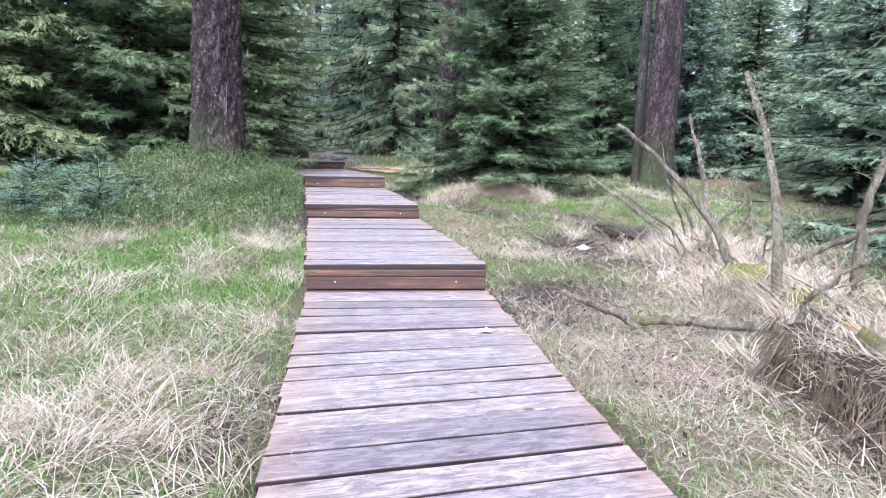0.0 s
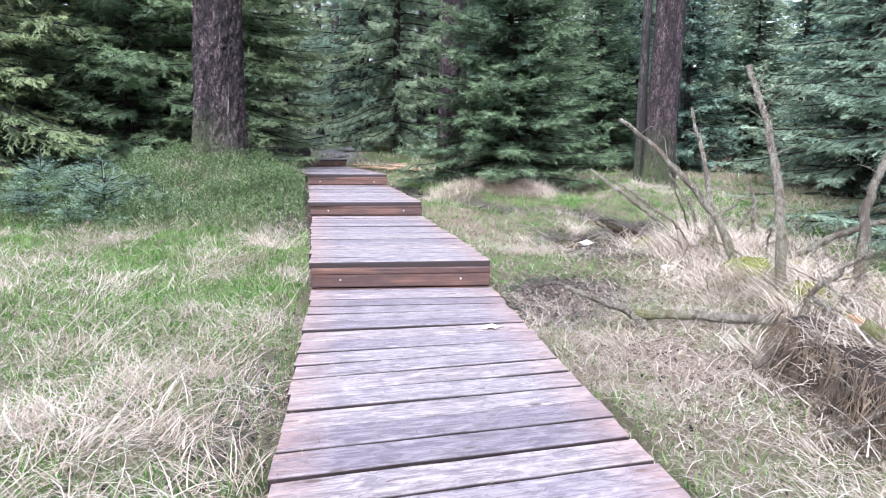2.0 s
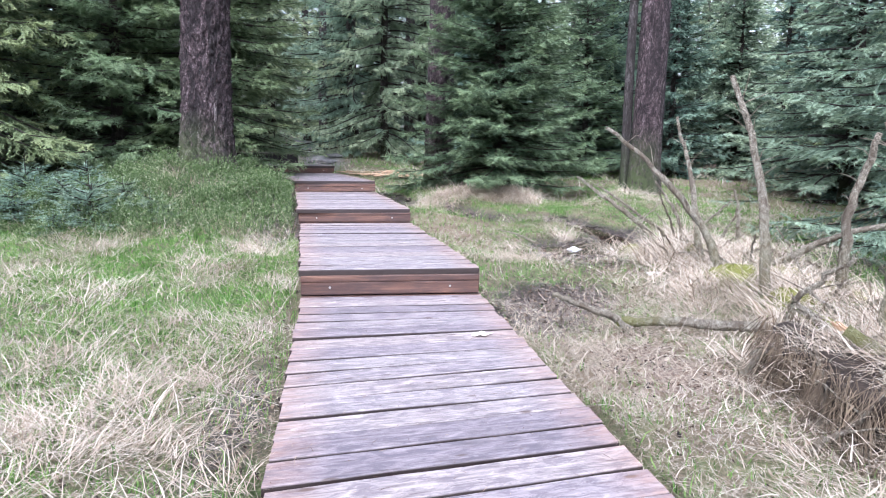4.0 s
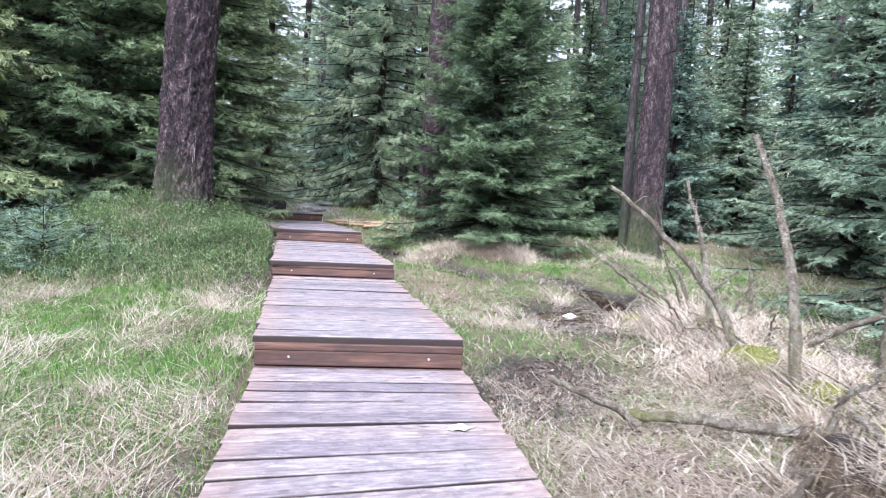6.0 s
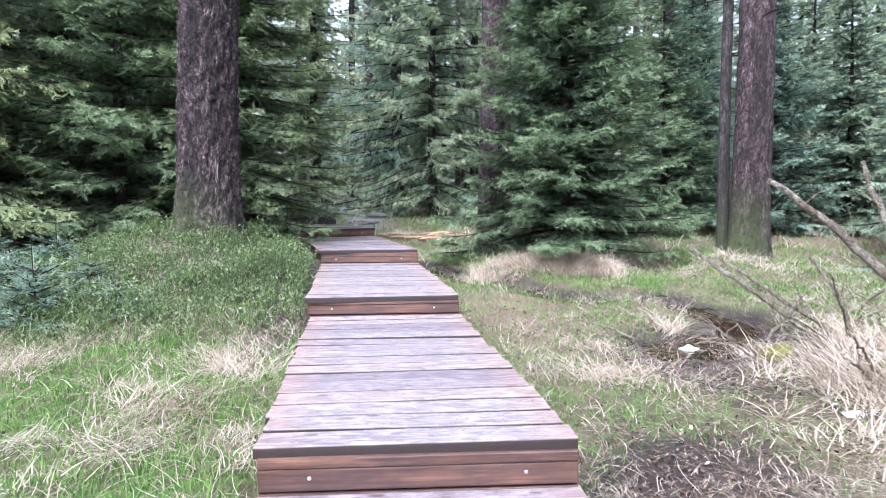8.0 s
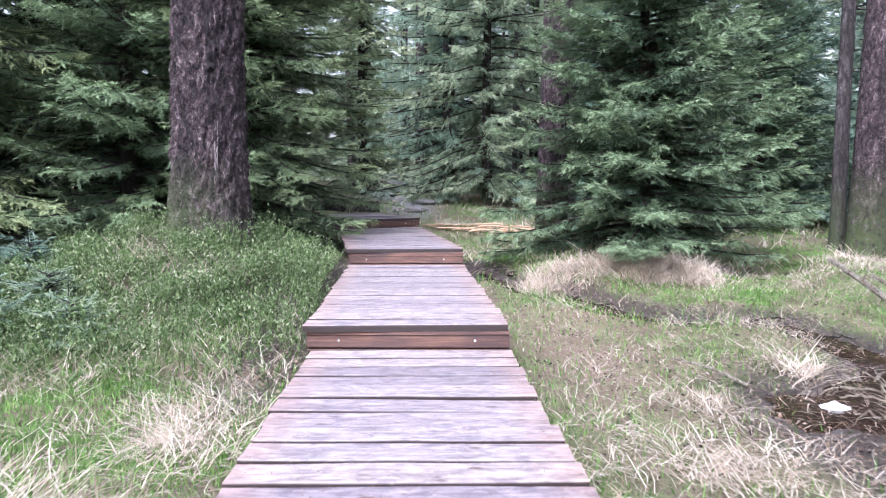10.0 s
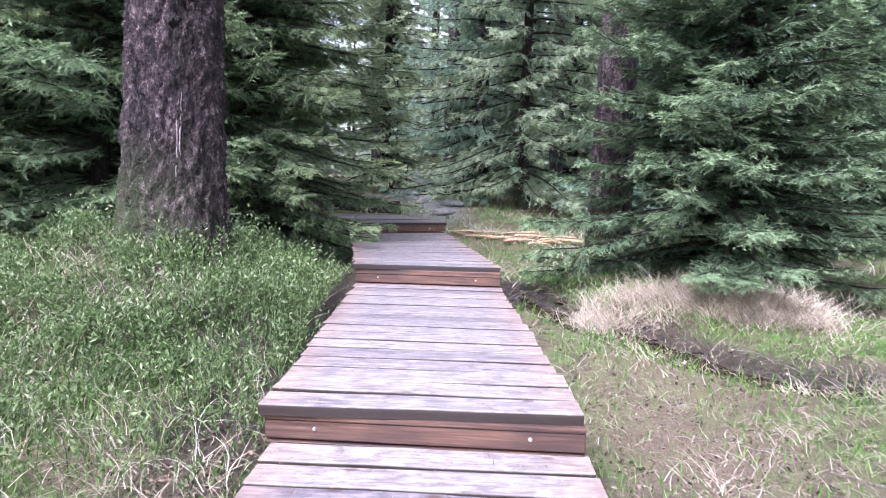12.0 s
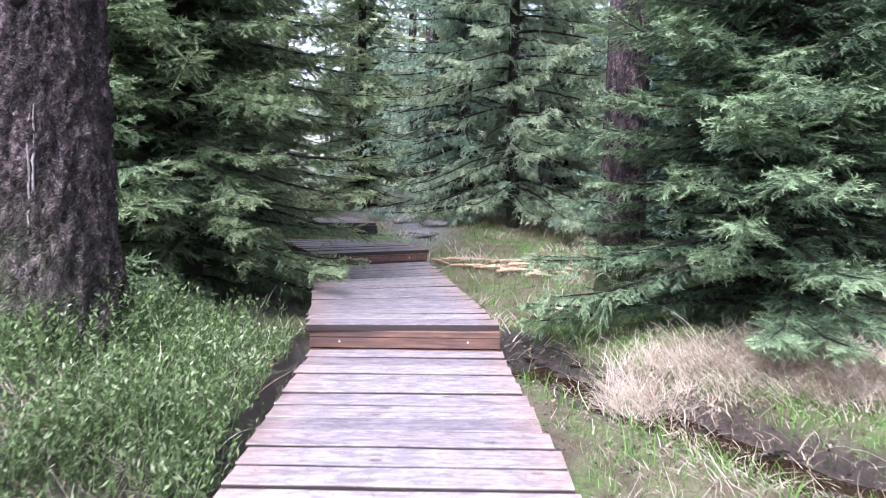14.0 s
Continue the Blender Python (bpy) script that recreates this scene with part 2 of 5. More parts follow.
# last step's beams: near-black colour stands in for the overhanging spruce's shade
SHADED_BEAM = make_simple("shaded_wet_beam_wood", (0.008, 0.007, 0.007), (0.03, 0.024, 0.022), 20, 0.6)
RESIN = make_simple("pale_resin", (0.09, 0.07, 0.07), (0.34, 0.30, 0.30), 40, 0.7)
LEAF = make_simple("fallen_leaf", (0.62, 0.50, 0.42), (0.82, 0.72, 0.64), 30, 0.7)


def make_water():
    m = Nodes("peaty_water", 0.04)
    m.bsdf.inputs["Base Color"].default_value = (0.022, 0.012, 0.007, 1)
    m.bsdf.inputs["IOR"].default_value = 1.33
    m.bump(m.noise(11, 3, 0.5), 0.35, 0.02)
    return m.mat


WATER = make_water()


# ---------------------------------------------------------------- mesh helpers
def mesh_np(name, verts, faces, mat, attrs=None, smooth=False):
    """A mesh from arrays of vertices and of triangles or quads."""
    verts, faces = np.asarray(verts, dtype=np.float32), np.asarray(faces, dtype=np.int32)
    me = bpy.data.meshes.new(name)
    n, k = faces.shape
    me.vertices.add(len(verts))
    me.vertices.foreach_set("co", verts.ravel())
    me.loops.add(n * k)
    me.loops.foreach_set("vertex_index", faces.ravel())
    me.polygons.add(n)
    me.polygons.foreach_set("loop_start", np.arange(0, n * k, k, dtype=np.int32))
    me.polygons.foreach_set("use_smooth", np.full(n, smooth))
    for key, values in (attrs or {}).items():
        at = me.attributes.new(key, "FLOAT", "POINT")
        at.data.foreach_set("value", np.asarray(values, dtype=np.float32))
    me.update(calc_edges=True)
    me.materials.append(mat)
    return me


def holder(name, place, label, category, group=""):
    ob = new(name)
    ob.location = place
    ob.empty_display_size = 0.2
    return tagged(ob, label, category, group)


def part(name, mesh, parent, label="", material=None):
    """Links a bmesh or a mesh as one object under a thing."""
    if isinstance(mesh, bmesh.types.BMesh):
        me = bpy.data.meshes.new(name)
        mesh.to_mesh(me)
        mesh.free()
        me.materials.append(material)
        mesh = me
    ob = new(name, mesh)
    ob.parent = parent
    return tagged(ob, label) if label else ob


def tubes(paths, radii, sides=6, rough=0.0, seed=0):
    """Tapered tubes along several paths: arrays of vertices and quads."""
    r = np.random.default_rng(seed)
    vs, fs, off = [], [], 0
    ang = np.linspace(0, 2 * np.pi, sides, endpoint=False)
    for p, rad in zip(paths, radii):
        p = np.asarray(p, float)
        n = len(p)
        rad = np.broadcast_to(np.asarray(rad, float), (n,)) if np.ndim(rad) else np.full(n, rad)
        t = np.gradient(p, axis=0)
        t /= np.linalg.norm(t, axis=1, keepdims=True) + 1e-9
        ref = np.where(np.abs(t[:, 2:3]) > 0.9, [[1.0, 0, 0]], [[0, 0, 1.0]])
        u = np.cross(t, ref)
        u /= np.linalg.norm(u, axis=1, keepdims=True) + 1e-9
        w = np.cross(t, u)
        k = 1 + rough * r.standard_normal((n, sides))
        ring = p[:, None] + (rad[:, None] * k)[..., None] * (np.cos(ang)[None, :, None] * u[:, None] + np.sin(ang)[None, :, None] * w[:, None])
        vs.append(ring.reshape(-1, 3))
        i = np.arange(n - 1)[:, None] * sides
        j = np.arange(sides)[None]
        j2 = (j + 1) % sides
        fs.append(np.stack([i + j, i + j2, i + sides + j2, i + sides + j], -1).reshape(-1, 4) + off)
        off += n * sides
        # closed ends
        vs.append(p[[0, -1]])
        a = np.arange(sides)
        b = (a + 1) % sides
        start, stop = off - n * sides, off - sides
        fs.append(np.stack([a + start, np.full(sides, off), np.full(sides, off), b + start], -1)[:, [3, 0, 1, 1]])
        fs.append(np.stack([a + stop, b + stop, np.full(sides, off + 1), np.full(sides, off + 1)], -1))
        off += 2
    v, f = np.concatenate(vs), np.concatenate(fs)
    tri = np.concatenate([f[:, [0, 1, 2]], f[:, [0, 2, 3]]])
    tri = tri[(tri[:, 0] != tri[:, 1]) & (tri[:, 1] != tri[:, 2]) & (tri[:, 0] != tri[:, 2])]
    return v, tri


def wave(x, y, s, k=0.0):
    """Smooth unevenness of about unit height with bumps about s metres wide."""
    x, y = x / s * 2.2, y / s * 2.2
    return (np.sin(x * 1.0 + 1.3 * np.sin(y * 0.7 + k)) * np.cos(y * 1.1 + 1.7 * np.sin(x * 0.6 + k * 1.7))
            + 0.5 * np.sin(x * 2.3 + y * 1.9 + k) * np.cos(y * 2.6 - x * 0.9 + 2 * k)) / 1.3


# ---------------------------------------------------------------- the lie of the land
# boardwalk sections: left and right edge at the near end, at the far end, top height
DECK = [
    ((-0.44, -3.2), (0.80, -3.2), (-0.69, 5.46), (0.71, 5.46), 0.0),
    ((-0.69, 5.40), (0.70, 5.40), (-0.93, 8.72), (0.465, 8.72), 0.225),
    ((-0.945, 8.675), (0.455, 8.675), (-1.25, 12.18), (0.145, 12.18), 0.41),
    ((-1.255, 12.14), (0.145, 12.14), (-2.09, 15.85), (-0.67, 16.62), 0.615),
    ((-2.11, 15.80), (-0.67, 16.58), (-3.25, 18.35), (-1.75, 18.85), 0.785),
    ((-3.20, 18.75), (-1.70, 18.80), (-4.6, 22.2), (-3.1, 22.6), 1.06),
]
STREAM = [(0.15, 13.0), (0.42, 12.55), (0.95, 11.72), (1.62, 10.95), (2.4, 10.55), (3.1, 10.35), (3.6, 9.6), (3.3, 8.9)]


def along(points, x, y):
    """Distance from (x, y) to a line of points."""
    d = np.full(np.shape(x), 1e9)
    for (ax, ay), (bx, by) in zip(points, points[1:]):
        t = np.clip(((x - ax) * (bx - ax) + (y - ay) * (by - ay)) / ((bx - ax) ** 2 + (by - ay) ** 2), 0, 1)
        d = np.minimum(d, np.hypot(x - ax - t * (bx - ax), y - ay - t * (by - ay)))
    return d


def hill(x, y, cx, cy, sx, sy):
    return np.exp(-((x - cx) / sx) ** 2 - ((y - cy) / sy) ** 2)


def inside_deck(x, y, margin):
    """For each point the top of the boardwalk over it, or a large number."""
    top = np.full(np.shape(x), 99.0)
    for l0, r0, l1, r1, z in DECK:
        t = (y - (l0[1] + r0[1]) / 2) / ((l1[1] + r1[1] - l0[1] - r0[1]) / 2)
        left, right = l0[0] + t * (l1[0] - l0[0]), r0[0] + t * (r1[0] - r0[0])
        hit = (t > -0.02) & (t < 1.02) & (x > left - margin) & (x < right + margin)
        top = np.where(hit, np.minimum(top, z), top)
    return top


def land(x, y):
    """Height of the ground."""
    x, y = np.asarray(x, float), np.asarray(y, float)
    z = np.interp(y, [-8, 4, 5.5, 8.7, 12, 16.6, 20, 30, 60, 300], [-0.12, -0.12, -0.07, 0.03, 0.28, 0.56, 0.85, 1.35, 2.2, 4.0])
    z = z + 0.56 * hill(x, y, -2.6, 11.0, 1.35, 1.7) + 0.16 * hill(x, y, -4.2, 10.2, 2.2, 1.8) + 0.10 * hill(x, y, -1.7, 9.4, 0.7, 1.0)
    z = z - 0.13 * hill(x, y, 2.7, 8.5, 1.6, 1.6) - 0.06 * hill(x, y, 1.2, 5.4, 0.8, 0.9)
    z = z + 0.22 * hill(x, y, 2.7, 2.5, 0.75, 0.9) + 0.16 * hill(x, y, 2.9, 4.6, 0.8, 1.4) + 0.12 * hill(x, y, 3.9, 7.2, 1.3, 1.6)
    z = z + 0.08 * hill(x, y, 2.2, 12.3, 1.0, 0.6) - 0.34 * hill(x, y, 3.7, 12.7, 0.75, 0.6)
    z = z - 0.16 * np.exp(-(along(STREAM, x, y) / 0.29) ** 2)
    far = np.clip(np.hypot(x, y - 6) / 30, 0, 1)
    z = z + (0.035 + 0.25 * far) * wave(x, y, 1.7 + 0.01, 0.4) + 0.022 * wave(x, y, 0.45, 2.0) + 0.010 * wave(x, y, 0.17, 1.1)
    return np.minimum(z, inside_deck(x, y, 0.10) - 0.16)


def land1(x, y):
    return float(land(np.array([x]), np.array([y]))[0])


def mud_shade_at(x, y):
    m = np.exp(-(along(STREAM, x, y) / 0.42) ** 2) + 1.1 * hill(x, y, 2.7, 8.4, 1.0, 0.9) + 1.1 * hill(x, y, 1.12, 5.3, 0.42, 0.75)
    m = m + 0.75 * hill(x, y, -0.85, 3.5, 0.22, 1.2) + 0.85 * hill(x, y, 1.6, 5.8, 0.5, 0.6) + 0.7 * hill(x, y, 2.3, 7.2, 0.45, 0.8) + 0.5 * hill(x, y, 1.5, 3.9, 0.35, 0.5)
    m = m + 0.9 * hill(x, y, 2.0, 2.6, 0.35, 0.6) + 0.6 * hill(x, y, -1.3, 8.6, 0.3, 0.6)
    m = m + 1.1 * hill(x, y, -1.17, 9.2, 0.24, 1.0) + 1.2 * hill(x, y, -1.44, 11.2, 0.27, 1.2)
    # dark needle soil below three spruces, with the shade under them painted in
    m = m + hill(x, y, -3.1, 14.3, 1.7, 1.6) + hill(x, y, 2.9, 13.2, 1.3, 0.8) + hill(x, y, 6.3, 6.3, 1.9, 1.9)
    return np.clip(m, 0, 1)


def litter_at(x, y):
    """Brown needle litter under the trees and right beside the planks."""
    m = 0.8 * hill(x, y, 1.3, 3.6, 0.45, 0.9) + 0.8 * hill(x, y, 1.1, 9.6, 0.7, 1.6) + 0.35 * hill(x, y, 1.75, 4.3, 0.7, 1.7) + 0.3 * hill(x, y, 3.0, 6.0, 0.8, 2.4)
    m = m + 0.25 * hill(x, y, -1.15, 9.2, 0.22, 1.0) + 0.25 * hill(x, y, -1.42, 11.2, 0.25, 1.2) + hill(x, y, -3.05, 9.75, 0.3, 0.22) + 0.6 * hill(x, y, -1.7, 8.55, 0.5, 0.22)
    m = m + np.clip((np.abs(x + 1) - 7) / 4, 0, 0.75) + np.clip((y - 18) / 6, 0, 0.6) + 0.8 * hill(x, y, -2.7, 10.2, 0.25, 0.2)
    return np.clip(m, 0, 1)


def axis(lo, hi, step, reach):
    mid = np.arange(lo, hi + 1e-6, step)
    out, d, v = [], step, 0.0
    while v < reach:
        d *= 1.22
        v += d
        out.append(v)
    out = np.array(out)
    return np.concatenate([lo - out[::-1], mid, hi + out])


def build_ground():
    xs, ys = axis(-6, 6, 0.075, 350), axis(-1, 19, 0.085, 350)
    X, Y = np.meshgrid(xs, ys)
    x, y = X.ravel(), Y.ravel()
    z = land(x, y)
    nx, ny = len(xs), len(ys)
    i = (np.arange(ny - 1)[:, None] * nx + np.arange(nx - 1)[None]).ravel()
    quads = np.stack([i, i + 1, i + nx + 1, i + nx], -1)
    straw = np.clip(0.45 + 0.4 * wave(x, y, 1.6, 3.3) + 0.45 * wave(x, y, 0.6, 1.7), 0, 1) * np.clip(1 - hill(x, y, -2.6, 10.8, 1.8, 2), 0, 1)
    path = [(-1.0, 19.0), (-1.3, 21.0), (-2.6, 23.5), (-2.0, 27.0), (-3.0, 34.0)]
    stone = 0.9 * np.exp(-(along(path, x, y) / 0.55) ** 2)
    # ground on the mound is darkened too, below the shrubs
    me = mesh_np("ground", np.stack([x, y, z], -1), quads, GROUND, {"mud": np.clip(mud_shade_at(x, y) + 0.6 * hill(x, y, -2.3, 10.3, 1.4, 1.7), 0, 1), "straw": straw, "litter": litter_at(x, y), "stone": stone}, True)
    return tagged(new("ground", me), "boggy forest floor with moss, straw and dark mud", "ground", kind="structure")


build_ground()


# ---------------------------------------------------------------- trees
def trunk_mesh(name, height, radius, flare, lean, mat, seed, sides=28, step=0.12, relief=0.02, moss_to=1.0, top_share=0.25, detail_to=6.0):
    """A tapered trunk with root flare and uneven bark, its foot at the origin."""
    zs = [-0.35]
    while zs[-1] < height:
        zs.append(zs[-1] + (step if zs[-1] < detail_to else 0.8))
    zs = np.array(zs)
    a = np.linspace(0, 2 * np.pi, sides, endpoint=False)
    Z, A = np.meshgrid(zs, a, indexing="ij")
    r = radius * (1 - (1 - top_share) * np.clip(Z / height, 0, 1))
    lobes = 0.6 + 0.4 * np.cos(A * 4 + seed) + 0.3 * np.cos(A * 7 + 2.0 * seed)
    r = r + flare * np.exp(-np.maximum(Z + 0.1, 0) / 0.33) * (0.6 + 0.7 * lobes)
    q = A * radius * 6
    r = r + relief * (wave(q, Z * 2.2, 0.35, seed) * 0.6 + wave(q * 2.7, Z * 4.5, 0.32, seed + 2) * 0.5 + 0.3 * wave(q * 6, Z * 11, 0.3, seed + 4))
    r = r * (1 + 0.03 * np.cos(A * 2 + seed))
    X = r * np.cos(A) + lean[0] * Z + 0.03 * np.sin(Z * 0.8 + seed)
    Y = r * np.sin(A) + lean[1] * Z
    i = np.arange(len(zs) - 1)[:, None] * sides
    j = np.arange(sides)[None]
    f = np.stack([i + j, i + (j + 1) % sides, i + sides + (j + 1) % sides, i + sides + j], -1).reshape(-1, 4)
    moss = np.clip(1.1 - Z / moss_to, 0, 1) * (0.55 + 0.45 * np.cos(A - 3.3))
    return mesh_np(name, np.stack([X, Y, Z], -1).reshape(-1, 3), f, mat, {"moss": moss.ravel()}, True)


def crown_arrays(seed, H, R, z0, gap, per_whorl, spacing, needles, nlen, nwid, droop=0.3, power=0.85, full=1.0, hang=0.35, lift=0.25, sub=0, lateral=0.34):
    """Branches, twigs and needles of a spruce: needle triangles with their tip shade, and branch paths."""
    r = np.random.default_rng(seed)
    P, D, L, S, T = [], [], [], [], []
    paths, radii = [], []
    z = z0
    while z < H - 0.15:
        f = (z - z0) / (H - z0)
        base_len = R * (1 - f) ** power + 0.08
        n = max(3, int(per_whorl * r.uniform(0.8, 1.2)))
        az0 = r.uniform(0, 6.28)
        for b in range(n):
            if r.random() > full:
                continue
            az = az0 + 6.28 * b / n + r.normal(0, 0.4)
            ln = base_len * r.uniform(0.5, 1.14)
            up = lift * f + r.normal(0, 0.08) + 0.05
            dr = droop * (1 - 0.75 * f) * r.uniform(0.7, 1.3)
            out = np.array([np.cos(az), np.sin(az), 0.0])
            side = np.array([-np.sin(az), np.cos(az), 0.0])
            bend = r.normal(0, 0.2)
            zz = z + r.uniform(-1.1, 1.1) * gap
            s = np.linspace(0, 1, 6)
            path = (out * (s * ln)[:, None] + side * (bend * ln * s ** 2)[:, None]
                    + np.array([0, 0, 1.0]) * (zz + ln * (up * s - dr * 1.6 * s ** 2 + (dr * 0.8 + 0.06) * s ** 3.5))[:, None])
            path[:, 2] = np.maximum(path[:, 2], 0.06)
            paths.append(path)
            radii.append(np.linspace(0.010 + 0.011 * ln, 0.003, 6))
            m = max(3, int(ln / spacing))
            ts = np.linspace(0.10, 1.0, m) + r.uniform(-0.3, 0.3, m) / m
            ts = np.clip(ts, 0.06, 1)
            pts = np.stack([np.interp(ts, s, path[:, k]) for k in range(3)], -1)
            tang = np.stack([np.interp(ts, s, np.gradient(path[:, k])) for k in range(3)], -1)
            tang /= np.linalg.norm(tang, axis=1, keepdims=True)
            for sign in (-1, 0, 1) if sub else (-1, 1):
                lt = np.minimum(0.38 * ln * (1 - ts) + 0.15 * min(1.0, 0.3 + ln), lateral) * r.uniform(0.6, 1.2, m)
                d = tang * 0.72 + sign * side * r.uniform(0.4, 1.0, m)[:, None] + np.array([0, 0, -1.0]) * (hang * r.uniform(-0.2, 1.3, m))[:, None] + r.normal(0, 0.2, (m, 3))
                if not sign:  # shoots along the branch itself
                    lt = np.minimum(lt, 0.17)
                d /= np.linalg.norm(d, axis=1, keepdims=True)
                P.append(pts); D.append(d); L.append(lt)
                S.append(np.cross(d, np.array([0, 0, 1.0]) + r.normal(0, 0.35, (m, 3))))
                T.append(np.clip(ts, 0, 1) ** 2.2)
        z += gap * r.uniform(0.75, 1.25)
    # leader
    P.append(np.array([[0, 0, H - 0.25]])); D.append(np.array([[0, 0, 1.0]])); L.append(np.array([0.35]))
    S.append(np.array([[1.0, 0, 0]])); T.append(np.array([0.6]))
    P, D, L, S, T = (np.concatenate(a) for a in (P, D, L, S, T))
    S /= np.linalg.norm(S, axis=1, keepdims=True) + 1e-9
    tris, shade = [], []
    down = np.array([0, 0, -1.0])

    def brush(P, D, L, S, T, spikes, cross):
        """Needle-clad shoots: a slim body with needles standing out on both sides."""
        n = len(P)
        U = np.cross(S, D)
        young = np.clip(T + r.normal(0, 0.15, n), 0, 1)
        for side, k in ((S, 1.0), (U, 0.7))[:2 if cross else 1]:
            w = (nwid * k * r.uniform(0.8, 1.2, n))[:, None]
            mid = P + D * (0.45 * L)[:, None] + down * (0.03 * L)[:, None]
            end = P + D * L[:, None] + down * (0.06 * L)[:, None]
            tris.extend((np.stack([P - side * w * 0.5, mid - side * w, end], 1), np.stack([P + side * w * 0.5, end, mid + side * w], 1)))
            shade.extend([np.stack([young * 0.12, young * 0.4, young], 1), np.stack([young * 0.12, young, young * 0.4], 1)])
        for q in range(spikes):
            t = (q + 0.7) / spikes
            sg = 1 if q % 2 else -1
            roll = r.normal(0, 0.6, n)
            v = S * (sg * np.cos(roll))[:, None] + U * np.sin(roll)[:, None]
            base = P + D * (L * t)[:, None] + down * (0.06 * L * t * t)[:, None]
            size = nlen * r.uniform(0.7, 1.3, n)[:, None]
            tip = base + v * size * 0.75 + D * size * 0.75
            tris.append(np.stack([base - D * nwid * 0.55, base + D * nwid * 0.55, tip], 1))
            y = np.clip(young * (0.4 + 0.6 * t), 0, 1)
            shade.append(np.stack([y, y, np.clip(y + 0.1, 0, 1)], 1))

    brush(P, D, L, S, T * 0.7, needles, True)
    big = L > 0.13
    for q in range(sub):
        t = (q // 2 + 0.8) / (sub / 2 + 0.6)
        sg = 1 if q % 2 else -1
        p, d, l, s2, tt = P[big], D[big], L[big], S[big], T[big]
        n = len(p)
        p2 = p + d * (l * t)[:, None] + down * (0.06 * l * t * t)[:, None]
        d2 = d * 0.75 + s2 * (sg * r.uniform(0.35, 0.9, n))[:, None] + down * r.uniform(-0.25, 0.35, n)[:, None]
        d2 /= np.linalg.norm(d2, axis=1, keepdims=True)
        side2 = np.cross(d2, np.array([0, 0, 1.0]) + r.normal(0, 0.3, (n, 3)))
        side2 /= np.linalg.norm(side2, axis=1, keepdims=True) + 1e-9
        brush(p2, d2, l * (0.5 - 0.25 * t) * r.uniform(0.7, 1.3, n), side2, np.clip(0.12 + tt * 0.8, 0, 1), max(3, needles // 2), False)
    tri = np.concatenate(tris)
    return tri.reshape(-1, 3), np.arange(len(tri) * 3).reshape(-1, 3), np.concatenate(shade).ravel(), paths, radii


def spruce(name, place, label, seed, H, R, z0=0.3, gap=0.22, per_whorl=7, spacing=0.055, needles=14, nlen=0.05, nwid=0.008,
           trunk_r=None, mat=None, bark=None, group="", turn=0.0, limb_sides=4, fresh=0.0, **more):
    tree = holder(name, place, label, "tree", group)
    v, f, shade, paths, radii = crown_arrays(seed, H, R, z0, gap, per_whorl, spacing, needles, nlen, nwid, **more)
    # fresh lifts the tip tone of the whole crown to brighten it
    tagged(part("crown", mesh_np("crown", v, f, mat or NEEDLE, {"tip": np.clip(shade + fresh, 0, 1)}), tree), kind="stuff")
    cut = 1 if limb_sides == 4 else 2
    lv, lf = tubes([p[::cut] for p in paths], [q[::cut] for q in radii], limb_sides)
    tagged(part("limb", mesh_np("limb", lv, lf, LIMB), tree), kind="stuff")
    tr = trunk_r or 0.012 * H + 0.02
    part("trunk", trunk_mesh("trunk", H, tr, tr * 0.4, (0, 0), bark or LIMB, seed, 10, 0.4, tr * 0.06, 0.6, 0.08), tree)
    tree.rotation_euler = (0, 0, turn)
    return tree


def tall_tree(place, label, seed, radius, flare=0.12, lean=(0, 0), sides=28, step=0.1, relief=0.012, bark=None, crown=True, stubs=14, stub_from=1.6, moss_to=1.0):
    """An old spruce with a bare trunk, dead stubs and a crown high above."""
    tree = holder("old_spruce", place, label, "tree", "old spruces")
    part("trunk", trunk_mesh("trunk", 22, radius, flare, lean, bark or BARK, seed, sides, step, relief, moss_to), tree)
    r = np.random.default_rng(seed)
    paths, radii = [], []
    for k in range(stubs):
        z = r.uniform(stub_from, 9)
        a = r.uniform(0, 6.28)
        ln = radius + r.choice([0.05, 0.1, 0.5, 0.9]) * r.uniform(0.6, 1.3)
        o = np.array([np.cos(a), np.sin(a), r.uniform(-0.25, 0.15)])
        s = np.linspace(0.6 * radius, ln, 5)
        p = o * s[:, None] + np.array([lean[0] * z, lean[1] * z, z])
        p[:, 2] -= 0.1 * (s - radius) ** 2
        paths.append(p)
        radii.append(np.linspace(0.016, 0.005, 5))
    if paths:
        v, f = tubes(paths, radii, 5)
        tagged(part("dead_stub", mesh_np("dead_stub", v, f, LIMB), tree), kind="stuff")
    if crown:
        v, f, shade, paths, radii = crown_arrays(seed + 5, 22, 1.9, 10, 0.9, 6, 0.35, 4, 0.2, 0.11, droop=0.35)
        v[:, 0] += lean[0] * v[:, 2]
        v[:, 1] += lean[1] * v[:, 2]
        part("crown", mesh_np("crown", v, f, NEEDLE, {"tip": shade}), tree)
    return tree


def at(x, y, dz=0.0):
    return (x, y, land1(x, y) + dz)


# the great trunk on the mound
great = tall_tree(at(-2.46, 10.97, -0.05), "thick purple-brown spruce trunk with lichen on a grassy mound", 3, 0.375, 0.16, (0.03, 0.01), 128, 0.025, 0.042, stubs=5, stub_from=4.5, moss_to=0.9)
right_trunk = tall_tree(at(5.72, 13.3, -0.05), "scaly grey-brown spruce trunk with mossy foot", 11, 0.32, 0.11, (0.0, 0.0), 52, 0.05, 0.018, stubs=26, stub_from=3.2, moss_to=1.3)
